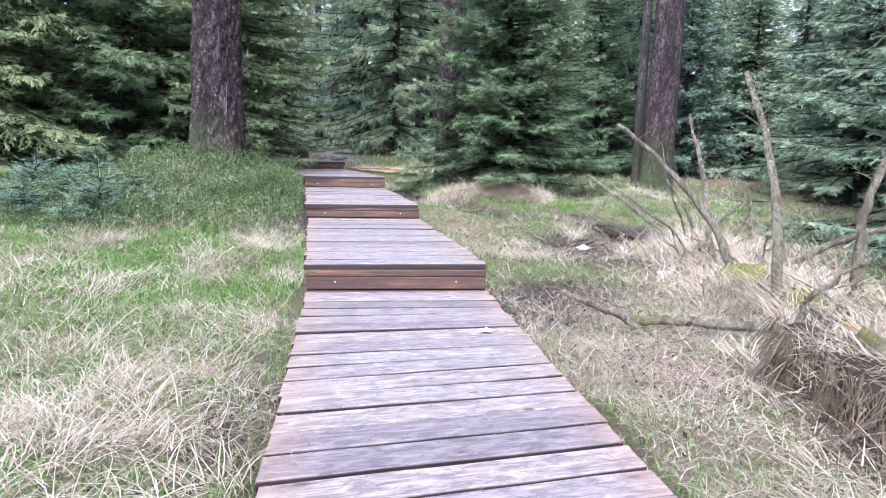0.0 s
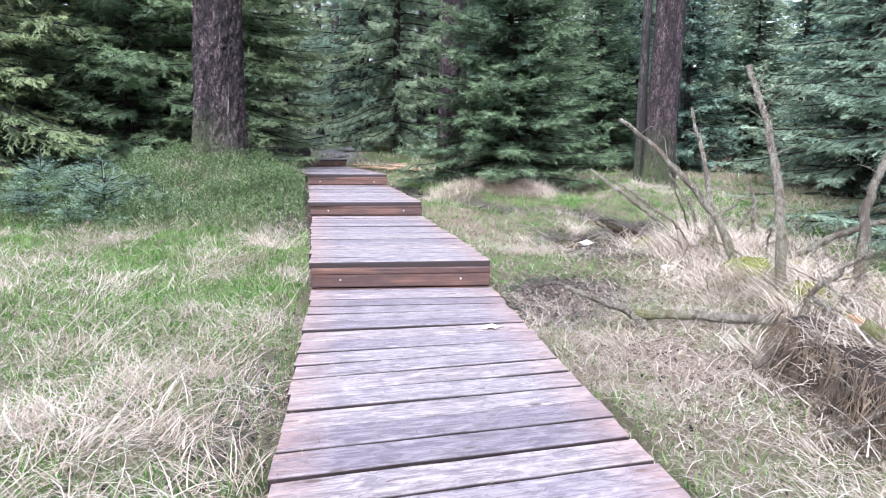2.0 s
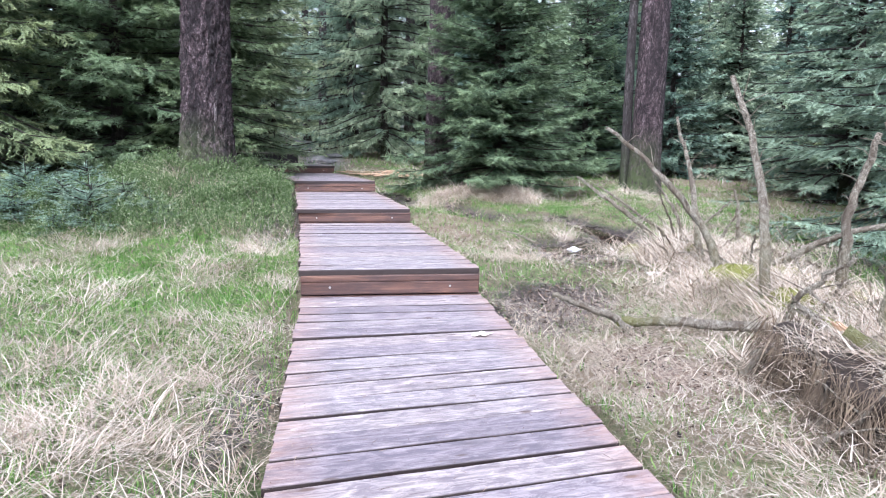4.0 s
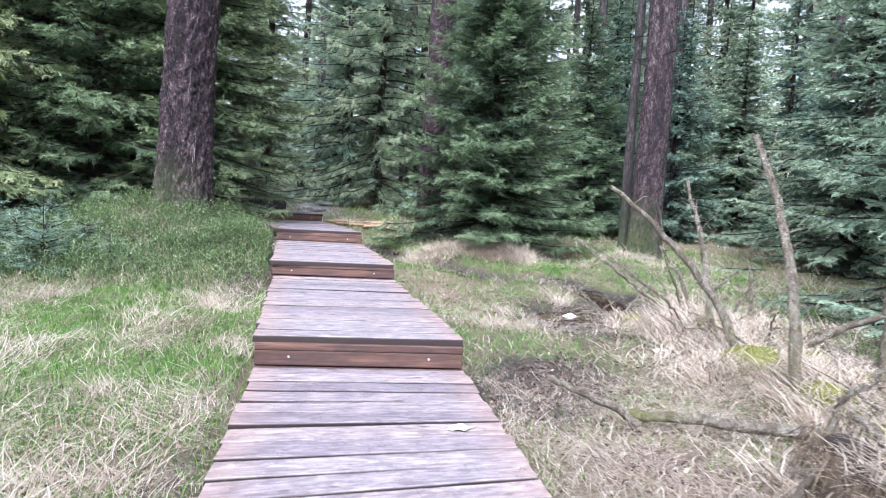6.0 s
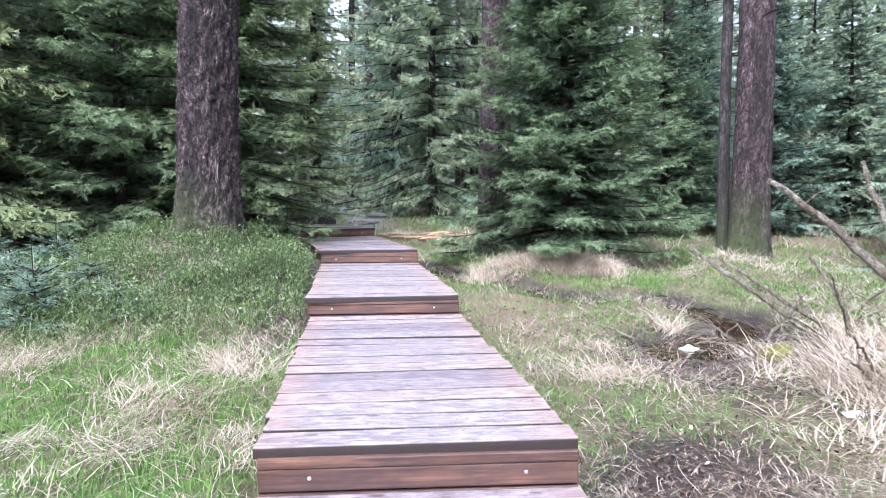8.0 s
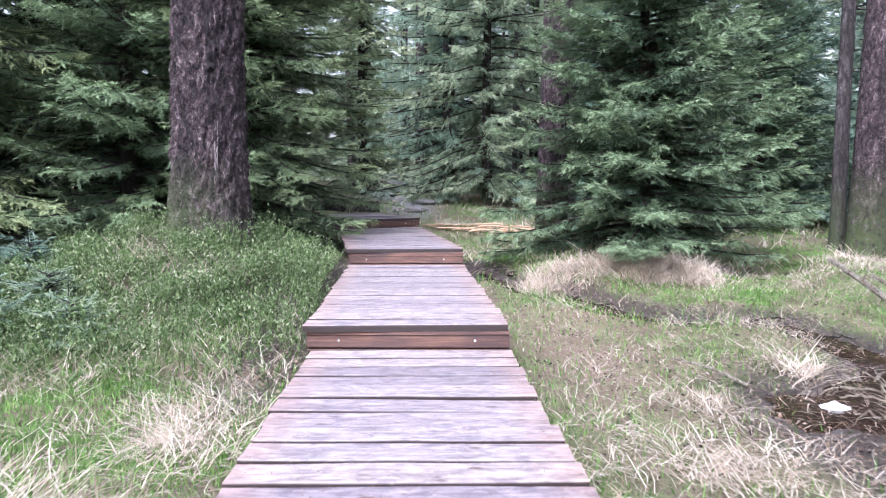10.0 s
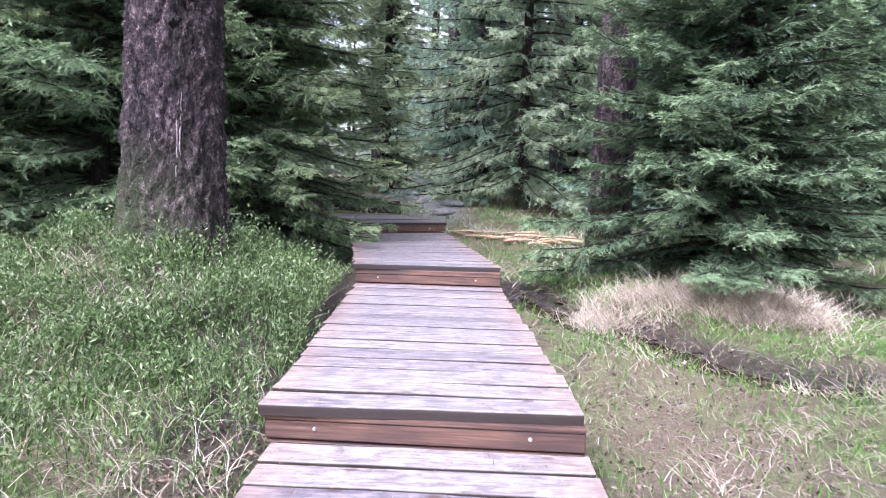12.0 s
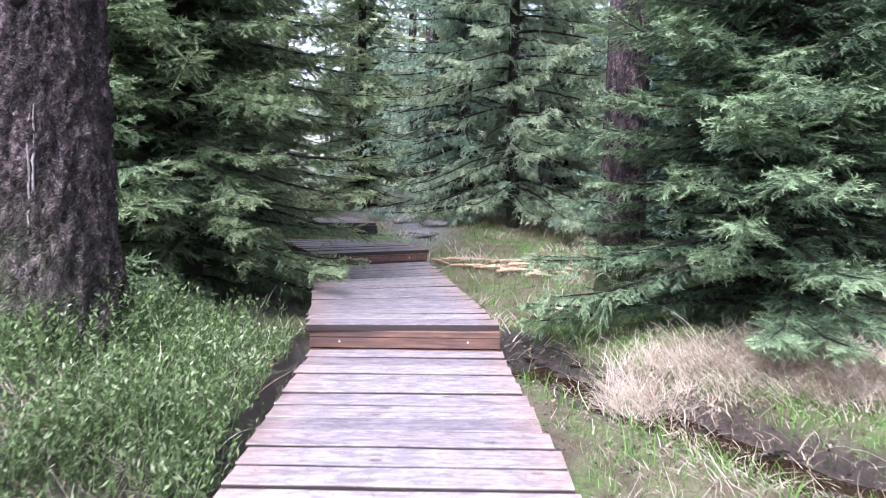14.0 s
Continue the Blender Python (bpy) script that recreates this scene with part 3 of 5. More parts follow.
mid_trunk = tall_tree(at(1.55, 14.5, -0.05), "straight brown spruce trunk behind a young spruce", 17, 0.245, 0.08, (0.0, 0.0), 40, 0.06, 0.014, stubs=30, stub_from=2.2)

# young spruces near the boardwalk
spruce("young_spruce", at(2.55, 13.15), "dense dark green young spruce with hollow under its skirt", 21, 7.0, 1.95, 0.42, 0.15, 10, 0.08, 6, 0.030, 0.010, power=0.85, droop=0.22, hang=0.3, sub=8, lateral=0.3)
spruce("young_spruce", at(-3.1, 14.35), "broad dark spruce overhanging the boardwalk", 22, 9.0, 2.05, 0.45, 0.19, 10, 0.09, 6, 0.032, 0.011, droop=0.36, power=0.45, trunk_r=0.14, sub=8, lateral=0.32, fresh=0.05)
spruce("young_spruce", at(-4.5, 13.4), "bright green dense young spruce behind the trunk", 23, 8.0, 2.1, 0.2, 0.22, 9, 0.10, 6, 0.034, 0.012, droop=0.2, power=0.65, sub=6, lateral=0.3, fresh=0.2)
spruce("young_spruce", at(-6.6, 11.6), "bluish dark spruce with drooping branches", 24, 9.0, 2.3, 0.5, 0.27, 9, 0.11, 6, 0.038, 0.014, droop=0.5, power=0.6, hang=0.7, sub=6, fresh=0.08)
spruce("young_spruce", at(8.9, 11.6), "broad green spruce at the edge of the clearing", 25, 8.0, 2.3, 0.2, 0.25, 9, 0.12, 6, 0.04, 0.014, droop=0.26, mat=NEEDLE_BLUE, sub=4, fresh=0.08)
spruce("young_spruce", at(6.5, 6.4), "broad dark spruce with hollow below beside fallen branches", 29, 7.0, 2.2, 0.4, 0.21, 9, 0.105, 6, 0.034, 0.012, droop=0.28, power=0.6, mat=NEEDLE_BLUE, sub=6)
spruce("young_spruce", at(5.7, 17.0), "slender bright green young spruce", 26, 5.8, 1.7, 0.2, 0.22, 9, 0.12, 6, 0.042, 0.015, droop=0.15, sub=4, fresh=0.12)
spruce("tall_spruce", at(-0.2, 22.4), "tall pale green spruce with hanging branches", 27, 15, 2.4, 0.6, 0.33, 8, 0.13, 6, 0.05, 0.017, droop=0.42, hang=1.1, power=0.5, mat=NEEDLE_HAZED, trunk_r=0.2, bark=BARK_FAR, sub=4)
spruce("tall_spruce", at(0.75, 20.4), "tall pale green spruce with hanging branches", 28, 13, 2.1, 0.6, 0.33, 8, 0.13, 6, 0.05, 0.017, droop=0.42, hang=1.1, power=0.5, mat=NEEDLE_HAZED, trunk_r=0.13, sub=4)

# spruces further off, three kinds copied about
MID = [
    spruce("spruce", at(9.6, 16.5), "mid-green spruce at the edge of the clearing", 31, 5.5, 1.75, 0.2, 0.24, 9, 0.13, 4, 0.06, 0.028, droop=0.2, mat=NEEDLE_BLUE, group="spruces in the wood", limb_sides=3, sub=2),
    spruce("spruce", at(12.6, 22.5), "mid-green spruce at the edge of the clearing", 32, 8, 2.1, 0.25, 0.32, 8, 0.15, 4, 0.09, 0.042, droop=0.3, mat=NEEDLE_BLUE, group="spruces in the wood", limb_sides=3, sub=0),
    spruce("spruce", at(-9.5, 15.0), "dark spruce deeper in the wood", 33, 12, 2.6, 0.4, 0.40, 8, 0.17, 4, 0.11, 0.055, droop=0.35, power=0.7, mat=NEEDLE, group="spruces in the wood", limb_sides=3, sub=0, fresh=0.12),
    spruce("spruce", at(-3.2, 26.5), "haze-paled green spruce deeper in the wood", 34, 13, 2.5, 0.4, 0.42, 8, 0.17, 4, 0.11, 0.055, droop=0.35, power=0.6, hang=0.6, mat=NEEDLE_HAZED, group="spruces in the wood", limb_sides=3, sub=0),
]
# the six with y under 4 stand unseen, added to block skylight
SPOTS = [(-5.9, 14.6, 2, 0.75), (-8.0, 16.6, 2, 1.0), (-4.6, 15.9, 2, 0.8), (-12.2, 10.4, 2, 1.0), (-10.0, 17.5, 2, 1.1), (5.2, 20.8, 1, 0.9), (7.0, 18.6, 0, 1.1), (11.8, 17.8, 1, 0.9), (9.4, 9.3, 0, 1.0), (-6.2, 16.2, 2, 0.8), (-8.3, 12.8, 2, 0.8), (-5.0, 21.5, 2, 1.0), (-10.5, 13.2, 2, 1.0), (7.7, 16.2, 0, 0.9), (10.7, 21.5, 1, 1.0), (13.6, 28, 3, 1.0), (9.8, 13.0, 0, 1.0), (8.2, 20.5, 1, 0.9), (15.5, 17.0, 1, 1.1), (11.0, 11.0, 0, 1.2), (10.5, 27, 3, 0.9), (6.5, 25.0, 3, 1.0),
         (3.4, 19.0, 0, 1.1), (4.2, 23.0, 3, 0.8), (-5.5, 18.6, 2, 0.9), (-7.6, 14.6, 1, 1.1), (-9.0, 11.0, 1, 1.2), (-11.0, 8.6, 2, 0.9),
         (-7.5, 19.5, 2, 1.0), (2.6, 27, 3, 1.1), (-0.6, 31, 3, 1.0), (-6.0, 25.0, 3, 1.0), (-10.5, 23, 2, 1.1), (15.0, 25, 3, 1.0), (17.5, 21, 2, 1.0),
         (13.5, 14.0, 1, 1.0), (12.5, 8.0, 2, 0.8), (0.8, 35, 3, 1.2), (-3.9, 33, 3, 1.0), (-8.5, 31, 3, 1.2), (5.5, 33, 3, 1.2), (9.5, 34, 3, 1.2), (-5.8, 40, 3, 1.2), (-1.8, 41, 3, 1.2),
         (-13.5, 17, 2, 1.1), (-14, 12, 2, 1.2), (20, 27, 3, 1.2), (21, 18, 2, 1.1), (-10.5, 3.5, 2, 0.9), (-4, -13, 2, 1.0), (5, -14, 2, 1.0), (-11, -7, 2, 1.0), (12, -7, 2, 1.0), (13, 3, 2, 1.0), (3.9, 40, 3, 1.2), (14, 33, 3, 1.2), (18, 32, 3, 1.2)]
for x, y, k, s in SPOTS:
    ob = copy_thing(MID[k], pose(*at(x, y, -0.05), 0, 0, float(rng.uniform(0, 360))))
    ob.scale = (s, s, s * float(rng.uniform(0.9, 1.15)))

# bare trunks between them
FAR = tall_tree(at(9.3, 19.5, -0.05), "slim grey spruce trunk in the wood", 41, 0.17, 0.05, (0.0, 0.0), 14, 0.3, 0.006, bark=BARK_FAR, stubs=40, stub_from=1.5)
for x, y, s in [(5.5, 13.8, 0.6), (1.98, 15.7, 0.65), (8.6, 24, 1.1), (13.0, 27, 1.0), (11.6, 24.5, 0.9), (1.9, 25, 1.2), (-1.3, 27, 1.0), (-2.3, 33, 1.1), (3.4, 30, 1.1), (6.6, 29, 1.0), (15.5, 29, 1.2), (18, 24, 1.2),
                (-6.8, 22, 1.2), (-8.9, 18, 1.1), (-6.2, 29, 1.2), (-11.5, 14, 1.3), (10.4, 32, 1.2), (-4.2, 30, 1.0), (21, 30, 1.3), (1.0, 40, 1.3), (-9, 38, 1.3), (13, 38, 1.3)]:
    ob = copy_thing(FAR, pose(*at(x, y, -0.05), 0, 0, float(rng.uniform(0, 360))))
    ob.scale = (s, s, 1)

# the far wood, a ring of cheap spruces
FARS = spruce("far_spruce", at(-2, 46), "far spruce in the wood, needles paled as by haze", 51, 17, 3.6, 0.5, 0.9, 6, 0.5, 3, 0.25, 0.15, power=0.6, droop=0.35, mat=NEEDLE_HAZED, group="far wood", limb_sides=3)
# the first 20 stand unseen at sides and rear, added against stray skylight
for k in range(105):
    a = float(rng.uniform(-1.25, 1.25)) if k >= 20 else float(rng.uniform(1.3, 5.0))
    d = float(rng.uniform(34, 75)) if k >= 20 else float(rng.uniform(14, 40))
    x, y = d * math.sin(a), 2 + d * math.cos(a)
    if k < 20 and math.hypot(x, y) < 12:
        continue
    ob = copy_thing(FARS, pose(*at(x, y, -0.1), 0, 0, float(rng.uniform(0, 360))))
    s = float(rng.uniform(0.8, 1.3))
    ob.scale = (s, s, s)


# ---------------------------------------------------------------- boardwalk
def plank_mesh(seed, length=1.4, width=0.183, thick=0.05, skew=0.0):
    """One plank along x with worn, slightly uneven long edges; skew cuts its ends aslant."""
    r = np.random.default_rng(seed)
    n = 7
    xs = np.linspace(-length / 2, length / 2, n)
    e = 0.006
    vs, fs = [], []
    for k, x in enumerate(xs):
        a, b = r.normal(0, 0.0025, 2)
        cup = 0.002 + r.normal(0, 0.0012)
        w = width / 2
        vs += [(x, -w + a, -thick), (x, -w + a, -e), (x, -w + e + a, 0.0), (x, 0, -cup), (x, w - e + b, 0.0), (x, w + b, -e), (x, w + b, -thick)]
    for k in range(n - 1):
        for j in range(6):
            fs.append((k * 7 + j, k * 7 + j + 1, k * 7 + 8 + j, k * 7 + 7 + j))
        fs.append((k * 7 + 6, k * 7, k * 7 + 7, k * 7 + 13))
    vs = [(x + skew * y, y, z) for x, y, z in vs]
    end = np.repeat(np.clip((np.abs(xs) / (length / 2) - 0.8) / 0.2, 0, 1), 7)
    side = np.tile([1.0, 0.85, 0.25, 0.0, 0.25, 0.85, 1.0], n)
    bm_end = [(0, 1, 5, 6), (1, 2, 4, 5)]
    o = (n - 1) * 7
    for q in bm_end:
        fs.append(q[::-1])
        fs.append(tuple(i + o for i in q))
    fs.append((2, 3, 4, 4)[:3] + (4,))
    fs = [f for f in fs if len(set(f)) == 4]
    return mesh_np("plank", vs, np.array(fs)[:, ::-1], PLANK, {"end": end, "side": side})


def beam_mesh(name, length, depth, height, seed):
    bm = bmesh.new()
    bmesh.ops.create_cube(bm, size=1, matrix=Matrix.Diagonal((length, depth, height, 1)))
    bmesh.ops.bevel(bm, geom=[e for e in bm.edges], offset=0.008, segments=2, profile=0.6, affect="EDGES")
    r = random.Random(seed)
    for v in bm.verts:
        v.co += Vector((0, r.uniform(-0.0015, 0.0015), r.uniform(-0.0015, 0.0015)))
    return bm


PLANKS = [plank_mesh(100 + k) for k in range(8)]
SKEWED = [plank_mesh(120 + k, width=0.187, skew=0.145) for k in range(6)]
PITCH = 0.207
ASLANT = 0.191


def slant(y):
    """The planks of the first section lie aslant, and straighten towards the step."""
    return 0.148 * float(np.clip((5.0 - y) / 1.4, 0, 1))


def bolt(parent, x, y, z):
    bm = bmesh.new()
    bmesh.ops.create_cone(bm, cap_ends=True, segments=10, radius1=0.011, radius2=0.007, depth=0.012, matrix=Matrix.Translation((x, y, z)) @ Matrix.Rotation(radians(90), 4, "X"))
    part("bolt", bm, parent, "pale metal bolt head", STEEL)


def build_deck():
    for k, (l0, r0, l1, r1, z) in enumerate(DECK):
        l0, r0, l1, r1 = (np.array(p) for p in (l0, r0, l1, r1))
        deck = holder("boardwalk_section", (0, 0, z), "weathered grey-brown plank boardwalk section with step", "boardwalk", "boardwalk sections")
        mid0, mid1 = (l0 + r0) / 2, (l1 + r1) / 2
        run = float(np.linalg.norm(mid1 - mid0))
        n = max(2, int(round(run / (PITCH if k else ASLANT))))
        for i in range(n):
            t = (i + 0.5) / n
            a, b = l0 + t * (l1 - l0), r0 + t * (r1 - r0)
            c = (a + b) / 2
            w = float(np.linalg.norm(b - a))
            lean = slant(float(c[1])) if not k else float(rng.normal(0.02, 0.012))
            ang = math.degrees(math.atan2(b[1] - a[1], b[0] - a[0]) + lean)
            pitch = PITCH if k else ASLANT * (1.12 if lean < 0.07 else 1.085)
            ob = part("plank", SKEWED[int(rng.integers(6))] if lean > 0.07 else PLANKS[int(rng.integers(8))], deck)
            ob.matrix_basis = pose(float(c[0] + rng.normal(0, 0.004)), float(c[1] + (0.0 if k else 0.025) + rng.normal(0, 0.004)), float(rng.normal(0, 0.0025)), float(rng.normal(0, 0.5)), float(rng.normal(0, 0.12)), ang + float(rng.normal(0, 0.25))) @ Matrix.Diagonal((w / 1.4 * float(rng.uniform(0.992, 1.008)), (run / n) / pitch * float(rng.uniform(0.975, 1.03)), 1, 1))
        # the step up in front: a beam under the first plank and another below it
        if k:
            d = r0 - l0
            w = float(np.linalg.norm(d))
            ang = math.degrees(math.atan2(d[1], d[0]))
            rise = z - DECK[k - 1][4]
            up = 0.095 if rise > 0.19 else 0.07
            low = rise - up - 0.03
            turn = Matrix.Translation((float(mid0[0]), float(mid0[1]), 0)) @ Matrix.Rotation(radians(ang), 4, "Z")
            for name, top, hgt, back in (("edge_beam", -0.052, up - 0.045, 0.045), ("riser_beam", -up - 0.008, low, 0.052), ("sill_board", -up - low - 0.018, 0.016, 0.06)):
                bm = beam_mesh(name, w - 0.004, 0.09, hgt, k)
                bmesh.ops.transform(bm, matrix=turn @ Matrix.Translation((0, back + 0.006, top - hgt / 2)), verts=bm.verts)
                part(name, bm, deck, "wet beam blackened as if in shade" if k == 5 else "dark wet reddish beam", SHADED_BEAM if k == 5 else BEAM)
            for sx in (-0.34, 0.33):
                p = turn @ Vector((sx * w, 0.011, -up - low * 0.5))
                bolt(deck, p.x, p.y, p.z)
        # bearers along both sides, down to the ground
        for a, b, s in ((l0, l1, 1), (r0, r1, -1)):
            v = b - a
            ln = float(np.linalg.norm(v))
            c = (a + b) / 2
            bm = beam_mesh("bearer", ln - 0.12, 0.10, 0.16, k)
            turn = Matrix.Translation((float(c[0]) + 0.12 * s, float(c[1]) + 0.04, -0.135)) @ Matrix.Rotation(math.atan2(v[1], v[0]), 4, "Z")
            bmesh.ops.transform(bm, matrix=turn, verts=bm.verts)
            part("bearer", bm, deck, "dark wet bearer", BEAM)


build_deck()


# ---------------------------------------------------------------- grass, shrubs and litter
def blades(x, y, z, height, width, lean, heading, curl, segs=3, seed=0):
    """Bent tapering blades, as triangles: one island each."""
    r = np.random.default_rng(seed)
    n = len(x)
    out = np.stack([np.cos(heading), np.sin(heading), np.zeros(n)], -1)
    side = np.stack([-np.sin(heading), np.cos(heading), np.zeros(n)], -1)
    tw = r.uniform(-0.8, 0.8, n)
    side = side * np.cos(tw)[:, None] + out * np.sin(tw)[:, None]
    sway = r.normal(0, 0.9, n)
    p = np.stack([x, y, z], -1)
    pts = [p]
    for k in range(segs):
        ang = lean + curl * (k + 0.5) / segs
        h = heading + sway * (k + 0.5) / segs
        out = np.stack([np.cos(h), np.sin(h), np.zeros(n)], -1)
        p = p + (out * np.sin(ang)[:, None] + np.array([0, 0, 1.0]) * np.cos(ang)[:, None]) * (height / segs)[:, None]
        pts.append(p)
    vs = []
    for k in range(segs):
        w = width * (1 - 0.75 * k / segs)
        vs += [pts[k] - side * w[:, None], pts[k] + side * w[:, None]]
    vs.append(pts[segs])
    V = np.stack(vs, 1)
    m = 2 * segs + 1
    f = []
    for k in range(segs - 1):
        f += [(2 * k, 2 * k + 1, 2 * k + 3), (2 * k, 2 * k + 3, 2 * k + 2)]
    f.append((2 * segs - 2, 2 * segs - 1, 2 * segs))
    F = (np.arange(n)[:, None, None] * m + np.array(f)[None]).reshape(-1, 3)
    return V.reshape(-1, 3), F


def keep_off(x, y, margin=0.03):
    return inside_deck(x, y, margin) > 50


def clumps(name, label, count, area, per, spread, h, seed, mat, want, flat=0.7, width=0.0035, over=None):
    """Tussocks of blades; want(x, y) is the share of places that bear one."""
    r = np.random.default_rng(seed)
    cx, cy = r.uniform(area[0], area[1], count), r.uniform(area[2], area[3], count)
    ok = r.random(count) < want(cx, cy)
    cx, cy = cx[ok], cy[ok]
    n = r.integers(per // 2, per, len(cx))
    i = np.repeat(np.arange(len(cx)), n)
    m = len(i)
    size = r.uniform(0.6, 1.25, len(cx))[i]
    comb = r.uniform(0, 6.28, len(cx))[i]
    x = cx[i] + r.normal(0, spread, m) * size
    y = cy[i] + r.normal(0, spread, m) * size
    ok = keep_off(x, y) & (np.hypot(x + 2.46, y - 10.97) > 0.42)
    x, y, i, size, comb = x[ok], y[ok], i[ok], size[ok], comb[ok]
    m = len(x)
    away = np.arctan2(y - cy[i], x - cx[i])
    swirl = 2.5 * wave(x, y, 1.3, seed * 0.1)
    heading = np.where(r.random(m) < 0.35, away, 0.5 * comb + swirl) + r.normal(0, 0.45, m)
    z = land(x, y) + r.uniform(-0.01, 0.06, m) * min(flat, 1.2)
    if over:
        z = np.maximum(z, over(x, y))
    v, f = blades(x, y, z, h * size * r.uniform(0.5, 1.3, m), np.full(m, width) * r.uniform(0.6, 1.5, m),
                  flat * r.uniform(0.55, 1.15, m), heading, r.uniform(0.1, 1.1, m), 4, seed)
    return tagged(new(name, mesh_np(name, v, f, mat)), label, "grass", kind="stuff")


def straw_share(x, y):
    s = np.clip(0.42 + 0.42 * wave(x, y, 1.6, 3.3) + 0.5 * wave(x, y, 0.6, 1.7), 0.10, 1)
    s = s * (1 - 0.9 * np.clip(mud_shade_at(x, y), 0, 1)) * np.clip(1 - 1.2 * hill(x, y, -2.8, 10.9, 1.9, 1.9), 0, 1)
    s = s * np.where(x < 0, 1 - 0.2 * np.clip((y - 4.5) / 2.5, 0, 1), 1)
    return s * np.clip(1 - litter_at(x, y) * 0.8, 0, 1)


clumps("dry_grass", "pale dry sedge lying in tussocks on boggy ground", 1500, (-5.5, -0.75, 0.2, 8.3), 115, 0.11, 0.22, 61, STRAW, lambda x, y: 0.72 * straw_share(x, y), 1.3, 0.0022)
clumps("dry_grass", "pale dry sedge lying in tussocks on boggy ground", 1300, (0.8, 6.5, 0.2, 13), 80, 0.11, 0.17, 62, STRAW, lambda x, y: 0.6 * straw_share(x, y), 1.35, 0.0024)
clumps("dry_grass", "pale straw-coloured tussocks round fallen branches", 600, (2.1, 4.6, 3.6, 9.6), 80, 0.10, 0.32, 63, STRAW,
       lambda x, y: np.clip(0.95 * hill(x, y, 3.2, 6.2, 0.75, 3.0) * (1 - mud_shade_at(x, y)), 0, 1), 1.1, 0.0036)
clumps("dry_grass", "pale straw hanging below a young spruce", 180, (0.9, 3.0, 11.5, 12.2), 80, 0.09, 0.28, 64, STRAW, lambda x, y: np.full(x.shape, 0.9), 1.1, 0.0026)
clumps("dry_grass", "sparse straw in the clearing", 900, (-4, 12, 12.5, 21), 26, 0.12, 0.25, 65, STRAW, lambda x, y: 0.6 * straw_share(x, y) + 0.15, 1.0, 0.005)


def lawn(name, label, count, area, h, seed, mat, want, lean=0.5, width=0.003, segs=2):
    r = np.random.default_rng(seed)
    x, y = r.uniform(area[0], area[1], count), r.uniform(area[2], area[3], count)
    ok = (r.random(count) < want(x, y)) & keep_off(x, y) & (np.hypot(x + 2.46, y - 10.97) > 0.42)
    x, y = x[ok], y[ok]
    n = len(x)
    v, f = blades(x, y, land(x, y) - 0.008, h * r.uniform(0.5, 1.4, n), width * r.uniform(0.6, 1.4, n), lean * r.uniform(0, 1.3, n), r.uniform(0, 6.28, n), r.uniform(0.1, 0.9, n), segs, seed)
    return tagged(new(name, mesh_np(name, v, f, mat)), label, "grass", kind="stuff")


def green_share(x, y):
    g = np.clip(0.72 - 0.5 * wave(x, y, 1.6, 3.3) - 0.35 * wave(x, y, 0.6, 1.7), 0.15, 1) * (1 - 0.97 * mud_shade_at(x, y)) * np.clip(1 - litter_at(x, y), 0.03, 1)
    return g


lawn("green_grass", "short fresh green grass and moss", 150000, (-5.5, -0.7, 0.3, 9.5), 0.075, 71, GREEN, lambda x, y: np.clip(1.05 * green_share(x, y), 0, 1))
lawn("green_grass", "short fresh green grass and moss", 170000, (0.5, 6.0, 0.3, 13.5), 0.075, 72, GREEN, lambda x, y: 0.55 * green_share(x, y) * (1 - 0.5 * hill(x, y, 1.8, 4.3, 1.2, 2.4)))
lawn("green_grass", "grass in the clearing under spruces", 50000, (-6, 12, 13, 24), 0.11, 73, GREEN, lambda x, y: 0.5 * green_share(x, y) + 0.05, 0.5, 0.006)


def bilberry(name, label, count, area, h, seed, want):
    """Low twiggy shrubs: thin stems with small leaves up their length."""
    r = np.random.default_rng(seed)
    x, y = r.uniform(area[0], area[1], count), r.uniform(area[2], area[3], count)
    ok = (r.random(count) < want(x, y)) & keep_off(x, y, 0.08) & (np.hypot(x + 2.46, y - 10.97) > 0.45)
    x, y = x[ok], y[ok]
    n = len(x)
    hh = h * r.uniform(0.5, 1.25, n) * np.clip(0.72 + 0.75 * wave(x, y, 0.5, 5.0), 0.2, 1.4)
    lean, head, curl = r.uniform(0, 0.5, n), r.uniform(0, 6.28, n), r.uniform(0, 0.5, n)
    z = land(x, y) - 0.01
    v, f = blades(x, y, z, hh, np.full(n, 0.0024), lean, head, curl, 3, seed)
    out = np.stack([np.cos(head), np.sin(head), np.zeros(n)], -1)
    vs, fs, off = [v], [f], len(v)
    for k in range(11):
        s = 0.25 + 0.75 * k / 10
        a = lean + curl * s * 0.5
        p = np.stack([x, y, z], -1) + (out * np.sin(a)[:, None] + np.array([0, 0, 1.0]) * np.cos(a)[:, None]) * (hh * s)[:, None]
        d = r.normal(0, 1, (n, 3))
        d[:, 2] = np.abs(d[:, 2]) * 0.9 + 0.35
        d /= np.linalg.norm(d, axis=1, keepdims=True)
        e = np.cross(d, r.normal(0, 1, (n, 3)))
        e /= np.linalg.norm(e, axis=1, keepdims=True)
        ln = r.uniform(0.02, 0.045, n)[:, None]
        q = np.stack([p, p + d * ln * 0.5 + e * ln * 0.17, p + d * ln, p + d * ln * 0.5 - e * ln * 0.17], 1)
        vs.append(q.reshape(-1, 3))
        i = np.arange(n)[:, None] * 4
        fs.append(np.concatenate([i + [0, 1, 2], i + [0, 2, 3]]) + off)
        off += 4 * n
    return tagged(new(name, mesh_np(name, np.concatenate(vs), np.concatenate(fs), BERRY)), label, "shrub", kind="stuff")


